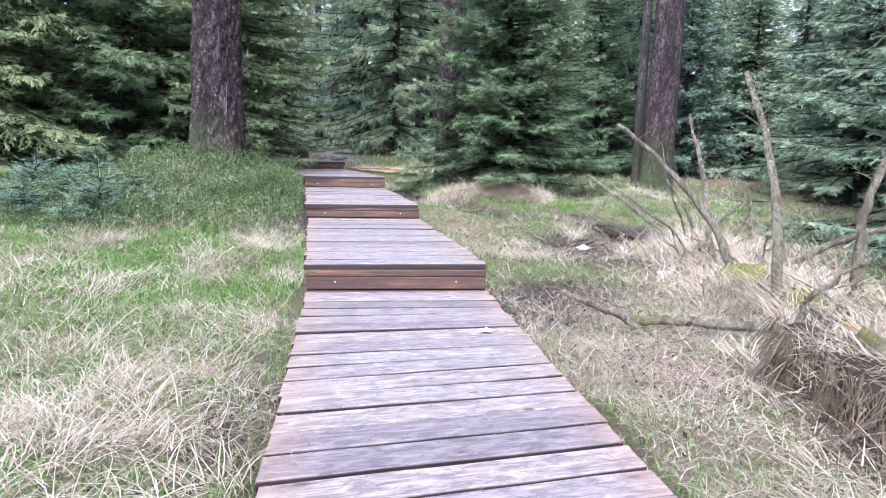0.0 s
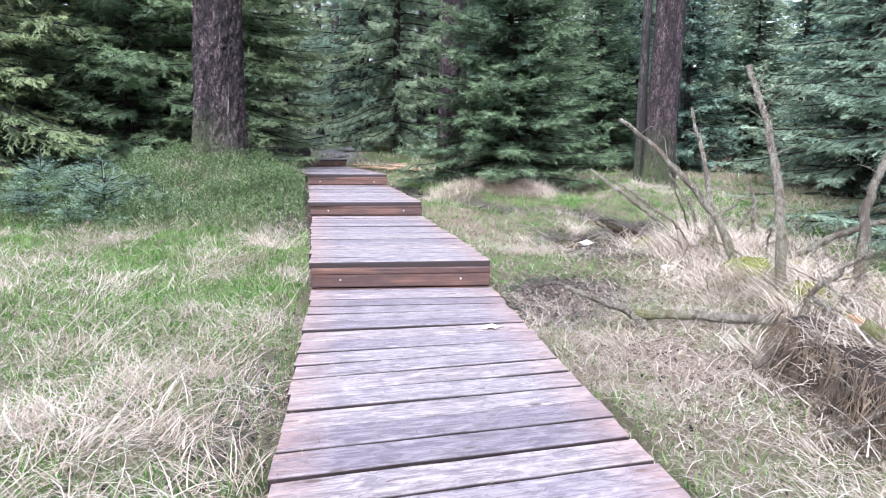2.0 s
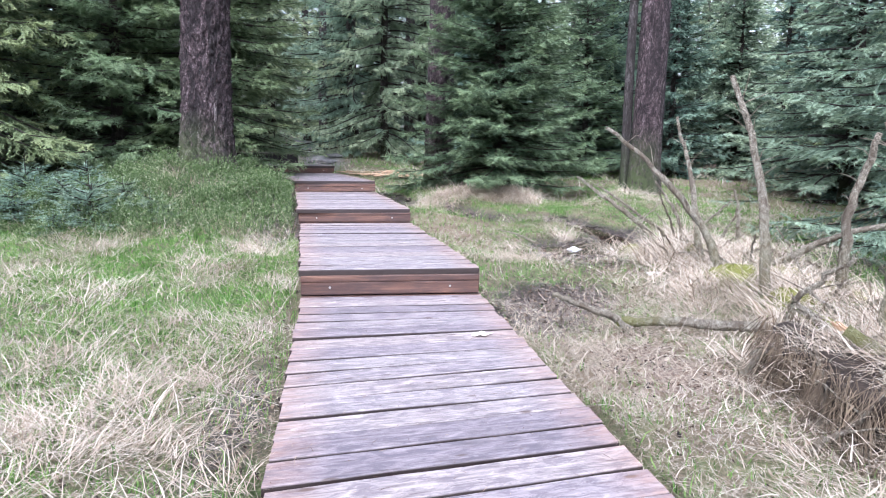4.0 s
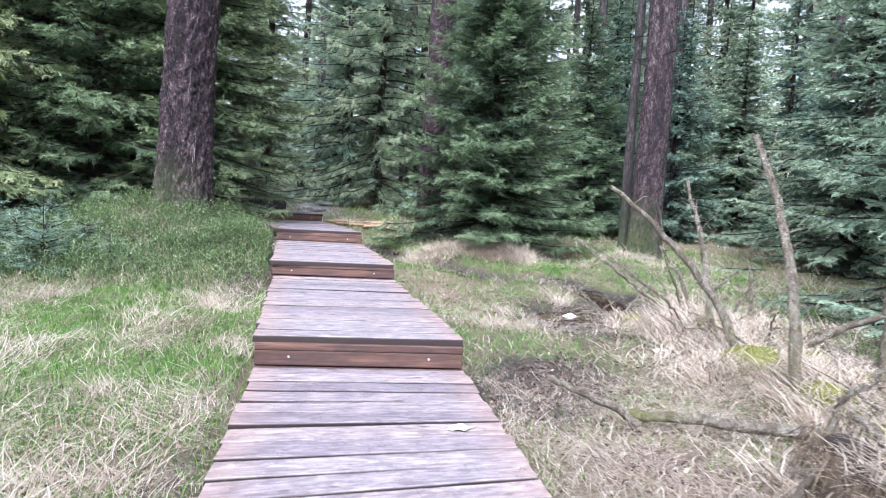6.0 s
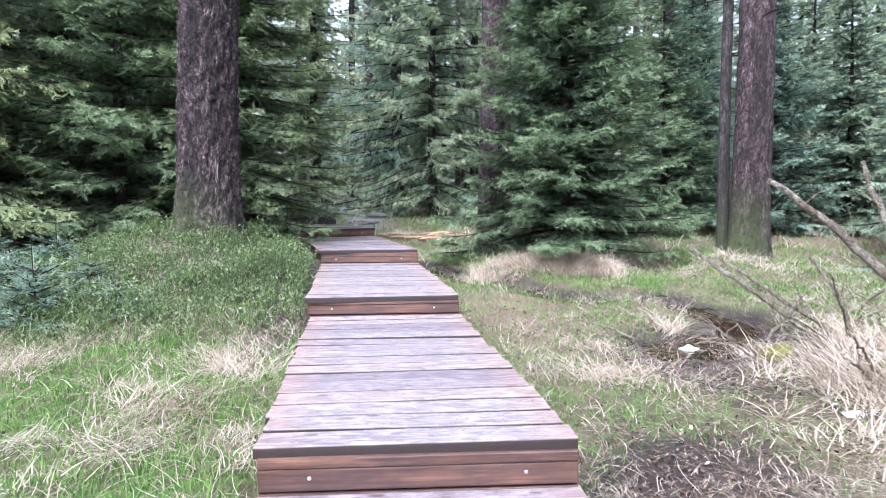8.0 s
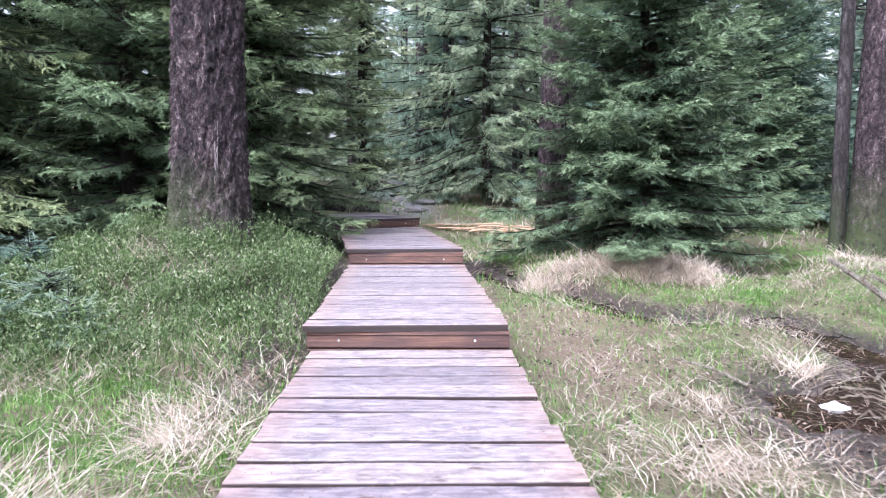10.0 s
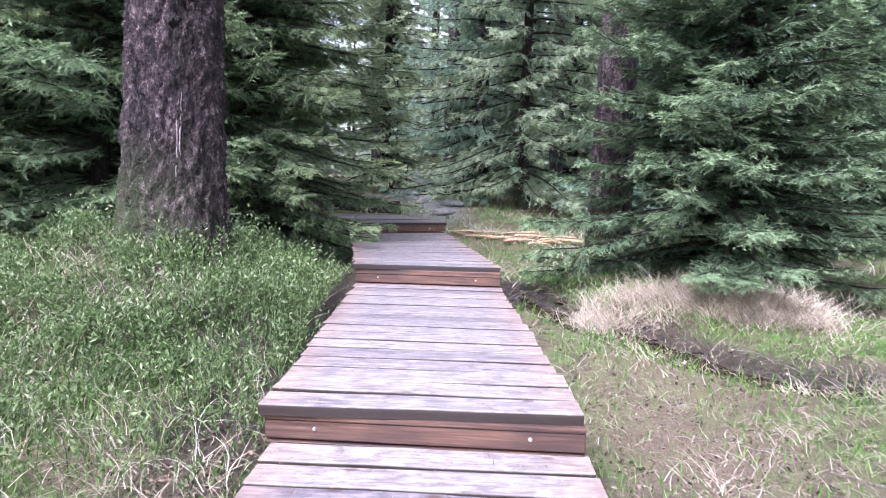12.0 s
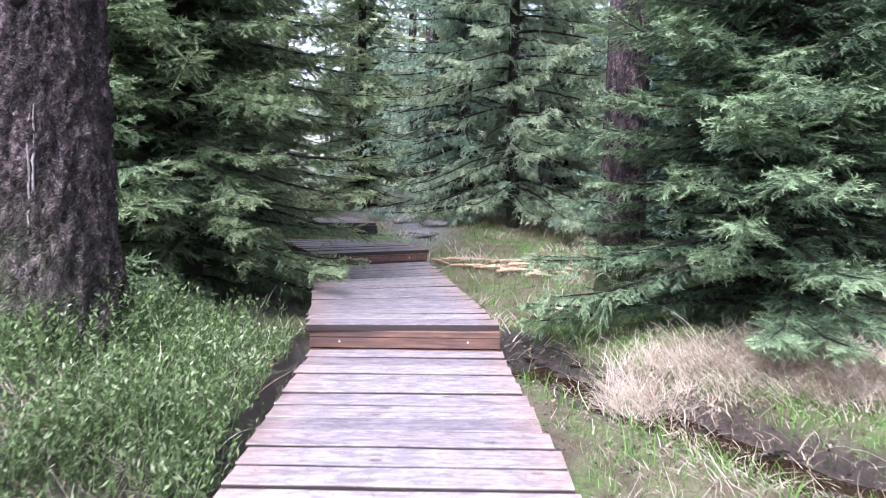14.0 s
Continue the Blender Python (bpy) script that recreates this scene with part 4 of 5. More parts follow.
def patches(x, y):
    """Where the mound's plants stand thick."""
    return np.clip(0.62 + 0.75 * wave(x, y, 0.55, 5.0) + 0.3 * wave(x, y, 0.2, 2.0), 0.05, 1) * np.clip(1 - 0.95 * litter_at(x, y), 0.02, 1)


bilberry("bilberry_shrubs", "green bilberry shrubs covering the mound under the trunk", 40000, (-5.4, -0.95, 8.0, 13.2), 0.30, 81,
         lambda x, y: patches(x, y) * np.clip(1.6 * hill(x, y, -2.2, 10.4, 1.4, 1.7) + 1.0 * hill(x, y, -4.0, 9.6, 1.7, 1.2) - 0.2, 0, 1))
lawn("mound_grass", "fresh grass growing through the shrubs on the mound", 26000, (-4.2, -0.95, 7.9, 13.0), 0.19, 75, BERRY,
     lambda x, y: np.clip(1.25 - patches(x, y), 0.3, 1) * np.clip(1 - 0.9 * litter_at(x, y), 0.03, 1) * np.clip(1.4 * hill(x, y, -2.0, 10.2, 1.4, 1.8), 0, 1), 1.2, 0.0024, 3)
clumps("mound_straw", "dry stalks among the shrubs on the mound", 260, (-4.2, -1.2, 8.2, 12.5), 22, 0.10, 0.24, 305, STRAW, lambda x, y: 0.8 * hill(x, y, -2.0, 10.0, 1.5, 1.8), 0.9, 0.0025)


def flecks(name, label, count, area, size, seed, mat, want):
    """Bits of dead leaf, bark and soil lying on the ground."""
    r = np.random.default_rng(seed)
    x, y = r.uniform(area[0], area[1], count), r.uniform(area[2], area[3], count)
    ok = (r.random(count) < want(x, y)) & keep_off(x, y, 0.0)
    x, y = x[ok], y[ok]
    n = len(x)
    p = np.stack([x, y, land(x, y) + r.uniform(0.0, 0.02, n)], -1)
    a = r.uniform(0, 6.28, n)
    d = np.stack([np.cos(a), np.sin(a), r.normal(0, 0.35, n)], -1)
    e = np.stack([-np.sin(a), np.cos(a), r.normal(0, 0.35, n)], -1)
    s = (size * r.uniform(0.5, 1.6, n))[:, None]
    w = s * r.uniform(0.2, 0.7, n)[:, None]
    q = np.stack([p - d * s, p - e * w, p + d * s * 0.9, p + e * w + [0, 0, 0.006]], 1).reshape(-1, 3)
    i = np.arange(n)[:, None] * 4
    tagged(new(name, mesh_np(name, q, np.concatenate([i + [0, 1, 2], i + [0, 2, 3]]), mat)), label, "litter", kind="stuff")


FLECK = make_blade("dead_leaf_bits", [(0.0, (0.02, 0.014, 0.012)), (0.4, (0.07, 0.045, 0.035)), (0.7, (0.19, 0.125, 0.085)), (0.92, (0.34, 0.26, 0.19)), (1.0, (0.55, 0.46, 0.38))], 0.05)
flecks("leaf_litter", "dark bits of leaf and bark on wet mud", 80000, (-3.6, 4.5, 1.5, 13.2), 0.012, 301, FLECK, lambda x, y: np.clip(mud_shade_at(x, y) + 0.45 * litter_at(x, y) - 0.1, 0, 1))
flecks("leaf_litter", "brown bits of leaf strewn over grass", 50000, (-5.0, 9.5, 0.8, 13.2), 0.012, 302, FLECK, lambda x, y: np.full(x.shape, 0.6))
clumps("loose_straw", "single dry stalks lying flat over the grass", 3000, (0.55, 5.5, 1.2, 12.5), 20, 0.20, 0.17, 303, STRAW, lambda x, y: np.full(x.shape, 0.55), 1.5, 0.0018)
clumps("loose_straw", "single dry stalks lying flat over the grass", 2200, (-5.0, -0.6, 0.8, 9.5), 18, 0.2, 0.22, 304, STRAW, lambda x, y: np.full(x.shape, 0.55), 1.5, 0.0018)
clumps("fine_straw", "fine matted straw and stalks on boggy ground", 2000, (0.72, 2.8, 1.0, 5.6), 46, 0.17, 0.10, 310, STRAW, lambda x, y: 0.75 * (1 - 0.6 * mud_shade_at(x, y)), 1.55, 0.0009)
clumps("fine_straw", "fine matted straw and stalks on boggy ground", 1500, (-3.6, -0.5, 1.2, 5.2), 40, 0.17, 0.12, 311, STRAW, lambda x, y: np.full(x.shape, 0.6), 1.5, 0.0009)
lawn("green_grass", "fine grass tufts between straw beside the planks", 26000, (0.75, 2.6, 1.2, 5.2), 0.06, 312, GREEN, lambda x, y: np.clip(0.25 + 0.8 * wave(x, y, 0.5, 4.1), 0, 1) * (1 - mud_shade_at(x, y)), 0.8, 0.0013, 3)

clumps("dry_grass", "pale tufts on the forest floor under spruces", 420, (4.2, 9.5, 3.0, 13), 40, 0.12, 0.22, 306, STRAW, lambda x, y: np.clip(0.8 - hill(x, y, 6.5, 6.4, 1.5, 1.5), 0.1, 1), 1.2, 0.003)
lawn("green_grass", "sparse grass on the forest floor", 40000, (5.5, 10.5, 3.0, 14), 0.10, 307, GREEN, lambda x, y: np.clip(0.5 - 0.5 * litter_at(x, y), 0.08, 1), 0.5, 0.004)

clumps("dry_grass", "bleached straw heaped round split wood", 70, (-0.5, 1.4, 15.3, 16.8), 40, 0.10, 0.2, 308, STRAW, lambda x, y: np.clip(1 - 2.2 * np.abs(y - 16.35 + 0.62 * x), 0, 1), 1.3, 0.003)
lawn("green_grass", "tall fresh grass tufts beside the trickle", 9000, (0.3, 3.2, 9.8, 13.0), 0.16, 309, GREEN, lambda x, y: np.exp(-((along(STREAM, x, y) - 0.45) / 0.2) ** 2) * np.clip(0.5 + wave(x, y, 0.5, 2.2), 0, 1), 0.6, 0.003, 3)

# seedlings among the shrubs
SEED = spruce("spruce_seedling", at(-3.35, 8.7), "small bluish spruce seedling in the grass", 91, 0.66, 0.36, 0.06, 0.085, 6, 0.045, 8, 0.018, 0.006, droop=0.0, hang=0.05, lift=0.5, sub=4, fresh=0.12, mat=NEEDLE_BLUE, trunk_r=0.012, group="spruce seedlings")
for x, y, s in [(-4.7, 9.2, 0.7), (-5.5, 9.0, 0.8), (-3.0, 9.1, 0.6), (-3.6, 9.0, 0.75), (-4.1, 9.7, 0.9), (-4.9, 8.7, 0.6), (-2.5, 8.8, 0.5), (-3.9, 9.3, 1.0), (-2.75, 8.95, 0.8), (-4.6, 9.9, 1.3), (-4.3, 8.9, 0.9), (-5.2, 9.4, 1.1), (-3.2, 9.4, 0.85), (-5.0, 10.9, 1.2), (-4.0, 10.4, 1.0), (-5.8, 10.2, 1.1), (-3.7, 8.5, 0.6)]:
    ob = copy_thing(SEED, pose(*at(x, y), 0, 0, float(rng.uniform(0, 360))))
    ob.scale = (0.95 * s, 0.95 * s, 0.68 * s)


# ---------------------------------------------------------------- fallen spruce and its dead branches
def smooth_path(points, n=14, wobble=0.012, seed=0):
    p = np.array(points, float)
    d = np.concatenate([[0], np.cumsum(np.linalg.norm(np.diff(p, axis=0), axis=1))])
    s = np.linspace(0, d[-1], n)
    q = np.stack([np.interp(s, d, p[:, k]) for k in range(3)], -1)
    for _ in range(2):
        q[1:-1] = 0.25 * q[:-2] + 0.5 * q[1:-1] + 0.25 * q[2:]
    q[1:-1] += np.random.default_rng(seed).normal(0, wobble, (n - 2, 3))
    return q


def dead_branch(points, r0, r1, seed, label="bare dead spruce branch standing out of the straw", twigs=7, mossy=0.35, mat=None):
    thing = holder("dead_branch", tuple(points[0]), label, "branch", "dead branches")
    o = np.array(points[0], float)
    q = smooth_path(points, 16, 0.006, seed) - o
    v, f = tubes([q], [np.linspace(r0, r1, 16)], 9, 0.08, seed)
    length = np.linalg.norm(q[-1] - q[0])
    moss = np.clip(1 - np.linalg.norm(v - q[0], axis=1) / (0.45 * length), 0, 1) * mossy
    part("stem", mesh_np("stem", v, f, mat or DEAD, {"moss": moss}, True), thing)
    r = np.random.default_rng(seed)
    for k in range(twigs):
        t = r.uniform(0.25, 0.97)
        i = int(t * 15)
        d = r.normal(0, 1, 3)
        d[2] = abs(d[2]) * 0.5
        d = d / np.linalg.norm(d) + 0.5 * (q[min(i + 1, 15)] - q[max(i - 1, 0)]) / np.linalg.norm(q[min(i + 1, 15)] - q[max(i - 1, 0)])
        ln = r.uniform(0.06, 0.26)
        s = np.linspace(0, 1, 5)[:, None]
        tp = q[i] + d * ln * s + np.array([0, 0, -0.15 * ln]) * s ** 2 + r.normal(0, 0.006, (5, 3)) * s
        v, f = tubes([tp], [np.linspace(0.0055, 0.002, 5)], 5)
        part("twig", mesh_np("twig", v, f, DEAD), thing)
    return thing


STANDING = "upright dead branch of a fallen spruce, bark worn"
dead_branch([(2.68, 4.68, 0.02), (2.70, 4.78, 0.45), (2.74, 4.95, 0.95), (2.70, 5.15, 1.4), (2.62, 5.25, 1.73)], 0.042, 0.020, 1, STANDING, 14)
dead_branch([(2.99, 5.75, 0.0), (2.93, 5.95, 0.42), (2.79, 6.1, 0.64), (2.62, 6.2, 0.87), (2.34, 6.36, 1.19), (2.08, 6.4, 1.37)], 0.042, 0.016, 2, "slanting dead branch of a fallen spruce", 8)
dead_branch([(3.04, 6.25, 0.05), (3.08, 6.45, 0.5), (3.16, 6.8, 1.0), (3.12, 7.05, 1.52)], 0.036, 0.015, 3, STANDING, 8)
dead_branch([(3.22, 4.62, 0.0), (3.21, 4.63, 0.53), (3.21, 4.63, 0.77), (3.27, 4.58, 1.0), (3.32, 4.54, 1.29)], 0.046, 0.020, 4, STANDING, 6)
dead_branch([(2.73, 3.70, 0.0), (2.76, 3.68, 0.52), (2.78, 3.66, 0.86), (2.73, 3.71, 1.13), (2.68, 3.75, 1.32)], 0.042, 0.022, 5, STANDING, 8)
LYING = "grey dead branch lying over the straw"
dead_branch([(3.02, 5.85, 0.10), (3.41, 5.64, 0.18), (3.61, 5.52, 0.34), (3.87, 5.35, 0.52), (4.17, 5.16, 0.58), (4.37, 5.03, 0.70), (4.62, 4.87, 0.62)], 0.038, 0.012, 6, LYING, 6)
dead_branch([(2.95, 4.30, 0.06), (3.2, 4.09, 0.25), (3.37, 3.95, 0.44), (3.43, 3.90, 0.52)], 0.026, 0.012, 7, LYING, 5)
dead_branch([(2.92, 3.65, 0.04), (2.99, 3.59, 0.25), (3.04, 3.54, 0.43), (3.04, 3.54, 0.6), (3.01, 3.57, 0.74)], 0.018, 0.008, 8, LYING, 9)
dead_branch([(3.5, 8.2, 0.12), (3.2, 8.5, 0.40), (2.74, 8.99, 0.82)], 0.034, 0.016, 9, "slanting dead branch beside muddy pool", 4)
dead_branch([(3.62, 8.0, 0.12), (3.3, 8.4, 0.42), (2.95, 8.84, 0.73)], 0.026, 0.012, 10, "slanting dead branch beside muddy pool", 4)
dead_branch([(1.11, 4.82, 0.13), (1.30, 4.70, 0.07), (1.48, 4.58, 0.02), (1.57, 4.52, -0.06)], 0.018, 0.030, 11, "broken pale branch lying on boggy ground", 1, 0.1)
dead_branch([(1.50, 4.58, -0.02), (1.72, 4.42, 0.02), (2.0, 4.2, 0.05), (2.3, 4.0, 0.07)], 0.030, 0.034, 12, "mossy branch lying on boggy ground", 2, 0.9)
dead_branch([(1.16, 4.78, -0.10), (1.17, 4.78, 0.0), (1.21, 4.77, 0.10)], 0.010, 0.006, 13, "thin pale stick leaning on a branch", 0, 0.0)
dead_branch([(3.7, 7.1, 0.08), (3.78, 7.04, 0.36), (3.89, 6.98, 0.57)], 0.022, 0.010, 14, LYING, 3)
dead_branch([(3.88, 8.11, 0.0), (3.75, 8.18, 0.44), (3.52, 8.3, 0.80)], 0.026, 0.012, 15, LYING, 3)
dead_branch([(4.0, 7.15, 0.0), (3.98, 7.17, 0.47), (3.92, 7.2, 0.76)], 0.028, 0.012, 16, LYING, 4)
dead_branch([(2.30, 4.0, 0.0), (2.36, 3.93, 0.30), (2.46, 3.86, 0.42), (2.58, 3.77, 0.54)], 0.024, 0.012, 17, LYING, 4)
dead_branch([(2.27, 3.42, 0.10), (2.18, 3.48, 0.22), (2.08, 3.57, 0.33)], 0.030, 0.016, 18, "dark dead branch sticking out of a root plate", 2)
dead_branch([(3.53, 5.9, 0.05), (3.77, 5.73, 0.09), (4.0, 5.61, 0.12)], 0.03, 0.018, 19, LYING, 3)
dead_branch([(4.71, 9.41, 0.04), (5.02, 9.24, 0.37), (5.14, 9.17, 0.48)], 0.024, 0.012, 20, LYING, 3)
sticks = np.random.default_rng(5)
for k in range(64):
    cx, cy = 3.1 + sticks.normal(0, 0.42) + 0.22 * (k % 3), sticks.uniform(3.6, 9.4)
    a, up = sticks.uniform(0, 6.28), sticks.uniform(0.05, 1.1)
    ln = sticks.uniform(0.2, 0.65)
    z = land1(cx, cy)
    dead_branch([(cx, cy, z - 0.02), (cx + 0.5 * ln * math.cos(a), cy + 0.5 * ln * math.sin(a), z + 0.5 * ln * up + 0.03), (cx + ln * math.cos(a), cy + ln * math.sin(a), z + ln * up)],
                sticks.uniform(0.008, 0.018), 0.005, 200 + k, "short grey dead stick among dry straw", int(sticks.integers(0, 3)), 0.2)


def log_thing(name, points, r0, r1, seed, label, mossy, mat=None, sides=16):
    thing = holder(name, tuple(points[0]), label, "log")
    q = smooth_path(points, 22, 0.004, seed) - np.array(points[0], float)
    v, f = tubes([q], [np.linspace(r0, r1, 22)], sides, 0.05, seed)
    part("stem", mesh_np("stem", v, f, mat or DEAD, {"moss": np.full(len(v), mossy)}, True), thing)
    return thing


snapped = log_thing("broken_log", [(1.93, 3.03, 0.33), (2.05, 2.90, 0.23), (2.2, 2.74, 0.11), (2.42, 2.50, -0.06)], 0.030, 0.042, 31, "snapped brown branch with splintered orange end", 0.7)
bm = bmesh.new()
for k in range(7):
    a = k * 0.9
    bmesh.ops.create_cone(bm, cap_ends=True, segments=4, radius1=0.009, radius2=0.001, depth=0.06,
                          matrix=Matrix.Translation((-0.02 + 0.02 * math.cos(a), 0.02 + 0.02 * math.sin(a), 0.02)) @ Matrix.Rotation(radians(-50), 4, "Y") @ Matrix.Rotation(0.3 * math.sin(k), 4, "X"))
part("splinter", bm, snapped, "splintered orange wood", FRESHWOOD)
log_thing("mossy_log", [(1.1, 2.2, -0.12), (1.4, 2.12, -0.08), (1.8, 2.0, -0.04), (2.4, 1.8, 0.0)], 0.05, 0.10, 32, "rotten mossy log lying beside the boardwalk", 0.6)
log_thing("mossy_log", [(2.35, 3.3, 0.08), (2.7, 4.3, 0.06), (3.0, 5.6, 0.03), (3.45, 7.8, 0.02)], 0.075, 0.06, 33, "fallen mossy spruce stem half buried in straw", 1.0)


def cushion(x, y, rx, ry, h, seed, label):
    """A lumpy dome of moss sunk a little into the ground."""
    n, m = 12, 28
    u = np.linspace(0.0, 1.0, n)[:, None]
    a = np.linspace(0, 2 * np.pi, m, endpoint=False)[None]
    r = np.random.default_rng(seed)
    edge = 1 + 0.18 * np.cos(3 * a + seed) + 0.1 * np.cos(5 * a + 2 * seed)
    X = x + rx * u * edge * np.cos(a)
    Y = y + ry * u * edge * np.sin(a)
    Z = land(X, Y) - 0.03 + (h + 0.03) * np.sqrt(np.clip(1 - u ** 2.2, 0, 1)) + 0.012 * r.standard_normal((n, m)) * (1 - u) ** 0.3
    i = np.arange(n - 1)[:, None] * m
    j = np.arange(m)[None]
    f = np.stack([i + j, i + (j + 1) % m, i + m + (j + 1) % m, i + m + j], -1).reshape(-1, 4)[:, ::-1]
    me = mesh_np("moss_cushion", np.stack([X, Y, Z + 0 * a], -1).reshape(-1, 3), f, MOSS, smooth=True)
    return tagged(new("moss_cushion", me), label, "moss", "moss cushions")


for k, (x, y, rx, ry, h) in enumerate([(2.95, 5.55, 0.22, 0.3, 0.13), (2.72, 4.5, 0.16, 0.2, 0.10), (2.25, 2.25, 0.45, 0.4, 0.16), (3.3, 4.8, 0.3, 0.25, 0.12), (3.5, 5.6, 0.3, 0.2, 0.12), (2.75, 3.5, 0.2, 0.2, 0.1), (3.1, 8.0, 0.15, 0.2, 0.08), (3.3, 6.8, 0.2, 0.25, 0.1)]):
    cushion(x, y, rx, ry, h, k, "yellow-green moss cushion at the foot of dead branches")


def root_plate():
    """An overhanging bank of soil with a curtain of fine dead roots."""
    thing = holder("root_plate", (1.86, 2.92, -0.02), "overhanging root plate with tangled dead roots", "root plate")
    n, m = 14, 40
    u = np.linspace(0, 1, n)[:, None]
    a = np.linspace(0, 2 * np.pi, m, endpoint=False)[None]
    prof_r = np.interp(u, [0, 0.55, 0.75, 0.9, 1.0], [0, 0.85, 1.0, 0.92, 0.7])
    prof_z = np.interp(u, [0, 0.55, 0.75, 0.9, 1.0], [0.25, 0.23, 0.18, 0.05, -0.18])
    k = 1 + 0.12 * np.cos(3 * a + 1) + 0.07 * np.cos(7 * a)
    X = 0.26 + 0.42 * prof_r * k * np.cos(a)
    Y = 0.05 + 0.60 * prof_r * k * np.sin(a)
    Z = prof_z + 0.03 * np.cos(5 * a + 6 * u) * (u < 0.95)
    i = np.arange(n - 1)[:, None] * m
    j = np.arange(m)[None]
    f = np.stack([i + j, i + (j + 1) % m, i + m + (j + 1) % m, i + m + j], -1).reshape(-1, 4)[:, ::-1]
    part("soil", mesh_np("soil", np.stack([X, Y, Z], -1).reshape(-1, 3), f, SOIL, smooth=True), thing, "dark crumbly soil")
    r = np.random.default_rng(77)
    paths, radii = [], []
    for q in range(1500):
        b = r.uniform(1.3, 4.9)
        kk = 1 + 0.12 * math.cos(3 * b + 1) + 0.07 * math.cos(7 * b)
        x, y = 0.26 + 0.44 * kk * math.cos(b) * r.uniform(0.9, 1.06), 0.05 + 0.62 * kk * math.sin(b) * r.uniform(0.9, 1.06)
        z = r.uniform(0.08, 0.27)
        ln = r.uniform(0.12, 0.42)
        s = np.linspace(0, 1, 6)[:, None]
        d = np.array([0.14 * math.cos(b) + r.normal(0, 0.22), 0.14 * math.sin(b) + r.normal(0, 0.3), -1.0])
        p = np.array([x, y, z]) + d * ln * s + np.cumsum(r.normal(0, 0.016, (6, 3)), axis=0) * s + np.array([0, 0, 0.25 * ln]) * (s - s ** 2)
        p[:, 2] = np.maximum(p[:, 2], -0.12)
        paths.append(p)
        radii.append(np.linspace(r.choice([0.0012, 0.002, 0.005], p=[0.6, 0.34, 0.06]), 0.0009, 6))
    v, f = tubes(paths, radii, 4)
    tagged(part("fine_root", mesh_np("fine_root", v, f, ROOTS), thing, "tangled dry brown roots"), kind="stuff")


SOIL = make_simple("crumbly_soil", (0.012, 0.008, 0.006), (0.05, 0.034, 0.024), 45, 0.95, 1.0)
root_plate()
clumps("dry_grass", "bleached straw hanging over a rotten log", 40, (1.0, 2.2, 1.8, 2.35), 45, 0.09, 0.20, 67, STRAW, lambda x, y: np.full(x.shape, 0.8), 1.3, 0.0025,
       lambda x, y: np.where(np.abs(y - 2.47 + 0.25 * x) < 0.07, 0.0, -0.2))
for k, pts in enumerate([[(1.75, 3.35, 0.0), (1.85, 3.1, 0.16), (2.05, 2.95, 0.28)], [(1.62, 2.75, -0.02), (1.72, 2.85, 0.12), (1.8, 3.05, 0.24)], [(1.6, 3.3, 0.05), (1.9, 3.45, 0.16), (2.2, 3.5, 0.2)],
                         [(1.5, 2.62, -0.02), (1.62, 2.60, 0.06), (1.75, 2.62, 0.14)], [(2.05, 3.2, 0.22), (2.2, 3.05, 0.3), (2.42, 3.0, 0.3)], [(1.85, 3.6, 0.05), (2.05, 3.35, 0.2), (2.3, 3.3, 0.26)]]):
    dead_branch(pts, 0.014, 0.007, 400 + k, "thin dead stick tangled in a root plate", 3, 0.1)
clumps("dry_grass", "bleached straw hanging over the root plate", 190, (1.75, 2.65, 2.4, 3.7), 45, 0.09, 0.17, 66, STRAW, lambda x, y: np.full(x.shape, 0.8), 1.3, 0.003,
       lambda x, y: 0.245 * np.clip(1.05 - (((x - 2.12) / 0.44) ** 2 + ((y - 2.97) / 0.62) ** 2) ** 2, 0, 1))


# ---------------------------------------------------------------- water, snow, stones, wood pieces
def stream_water():
    pts = smooth_path([(x, y, 0) for x, y in STREAM[1:]], 44, 0.0)
    t = np.gradient(pts, axis=0)
    t /= np.linalg.norm(t, axis=1, keepdims=True)
    side = np.stack([-t[:, 1], t[:, 0], 0 * t[:, 0]], -1)
    z = land(pts[:, 0], pts[:, 1]) + 0.055
    for _ in range(6):
        z[1:-1] = (z[:-2] + 2 * z[1:-1] + z[2:]) / 4
    rows = []
    for w in (-0.27, -0.13, 0.0, 0.13, 0.27):
        p = pts + side * w
        p[:, 2] = z
        rows.append(p)
    V = np.stack(rows, 1)
    n, m = V.shape[:2]
    i = np.arange(n - 1)[:, None] * m
    j = np.arange(m - 1)[None]
    f = np.stack([i + j, i + j + 1, i + m + j + 1, i + m + j], -1).reshape(-1, 4)
    tagged(new("stream_water", mesh_np("stream_water", V.reshape(-1, 3), f, WATER, smooth=True)), "narrow brown trickle of water in mud", "water", kind="structure")
    a = np.linspace(0, 2 * np.pi, 48, endpoint=False)
    rad = 1 + 0.2 * np.cos(3 * a) + 0.12 * np.cos(5 * a + 1)
    z0 = land1(2.75, 8.5) + 0.05
    v = np.concatenate([[[2.8, 8.5, z0]], np.stack([2.8 + 0.85 * rad * np.cos(a), 8.5 + 0.7 * rad * np.sin(a), np.full(48, z0)], -1)])
    f = np.stack([np.zeros(48, int), 1 + np.arange(48), 1 + (np.arange(48) + 1) % 48], -1)
    tagged(new("pool_water", mesh_np("pool_water", v, f, WATER)), "shallow muddy pool between straw tussocks", "water", kind="structure")


stream_water()


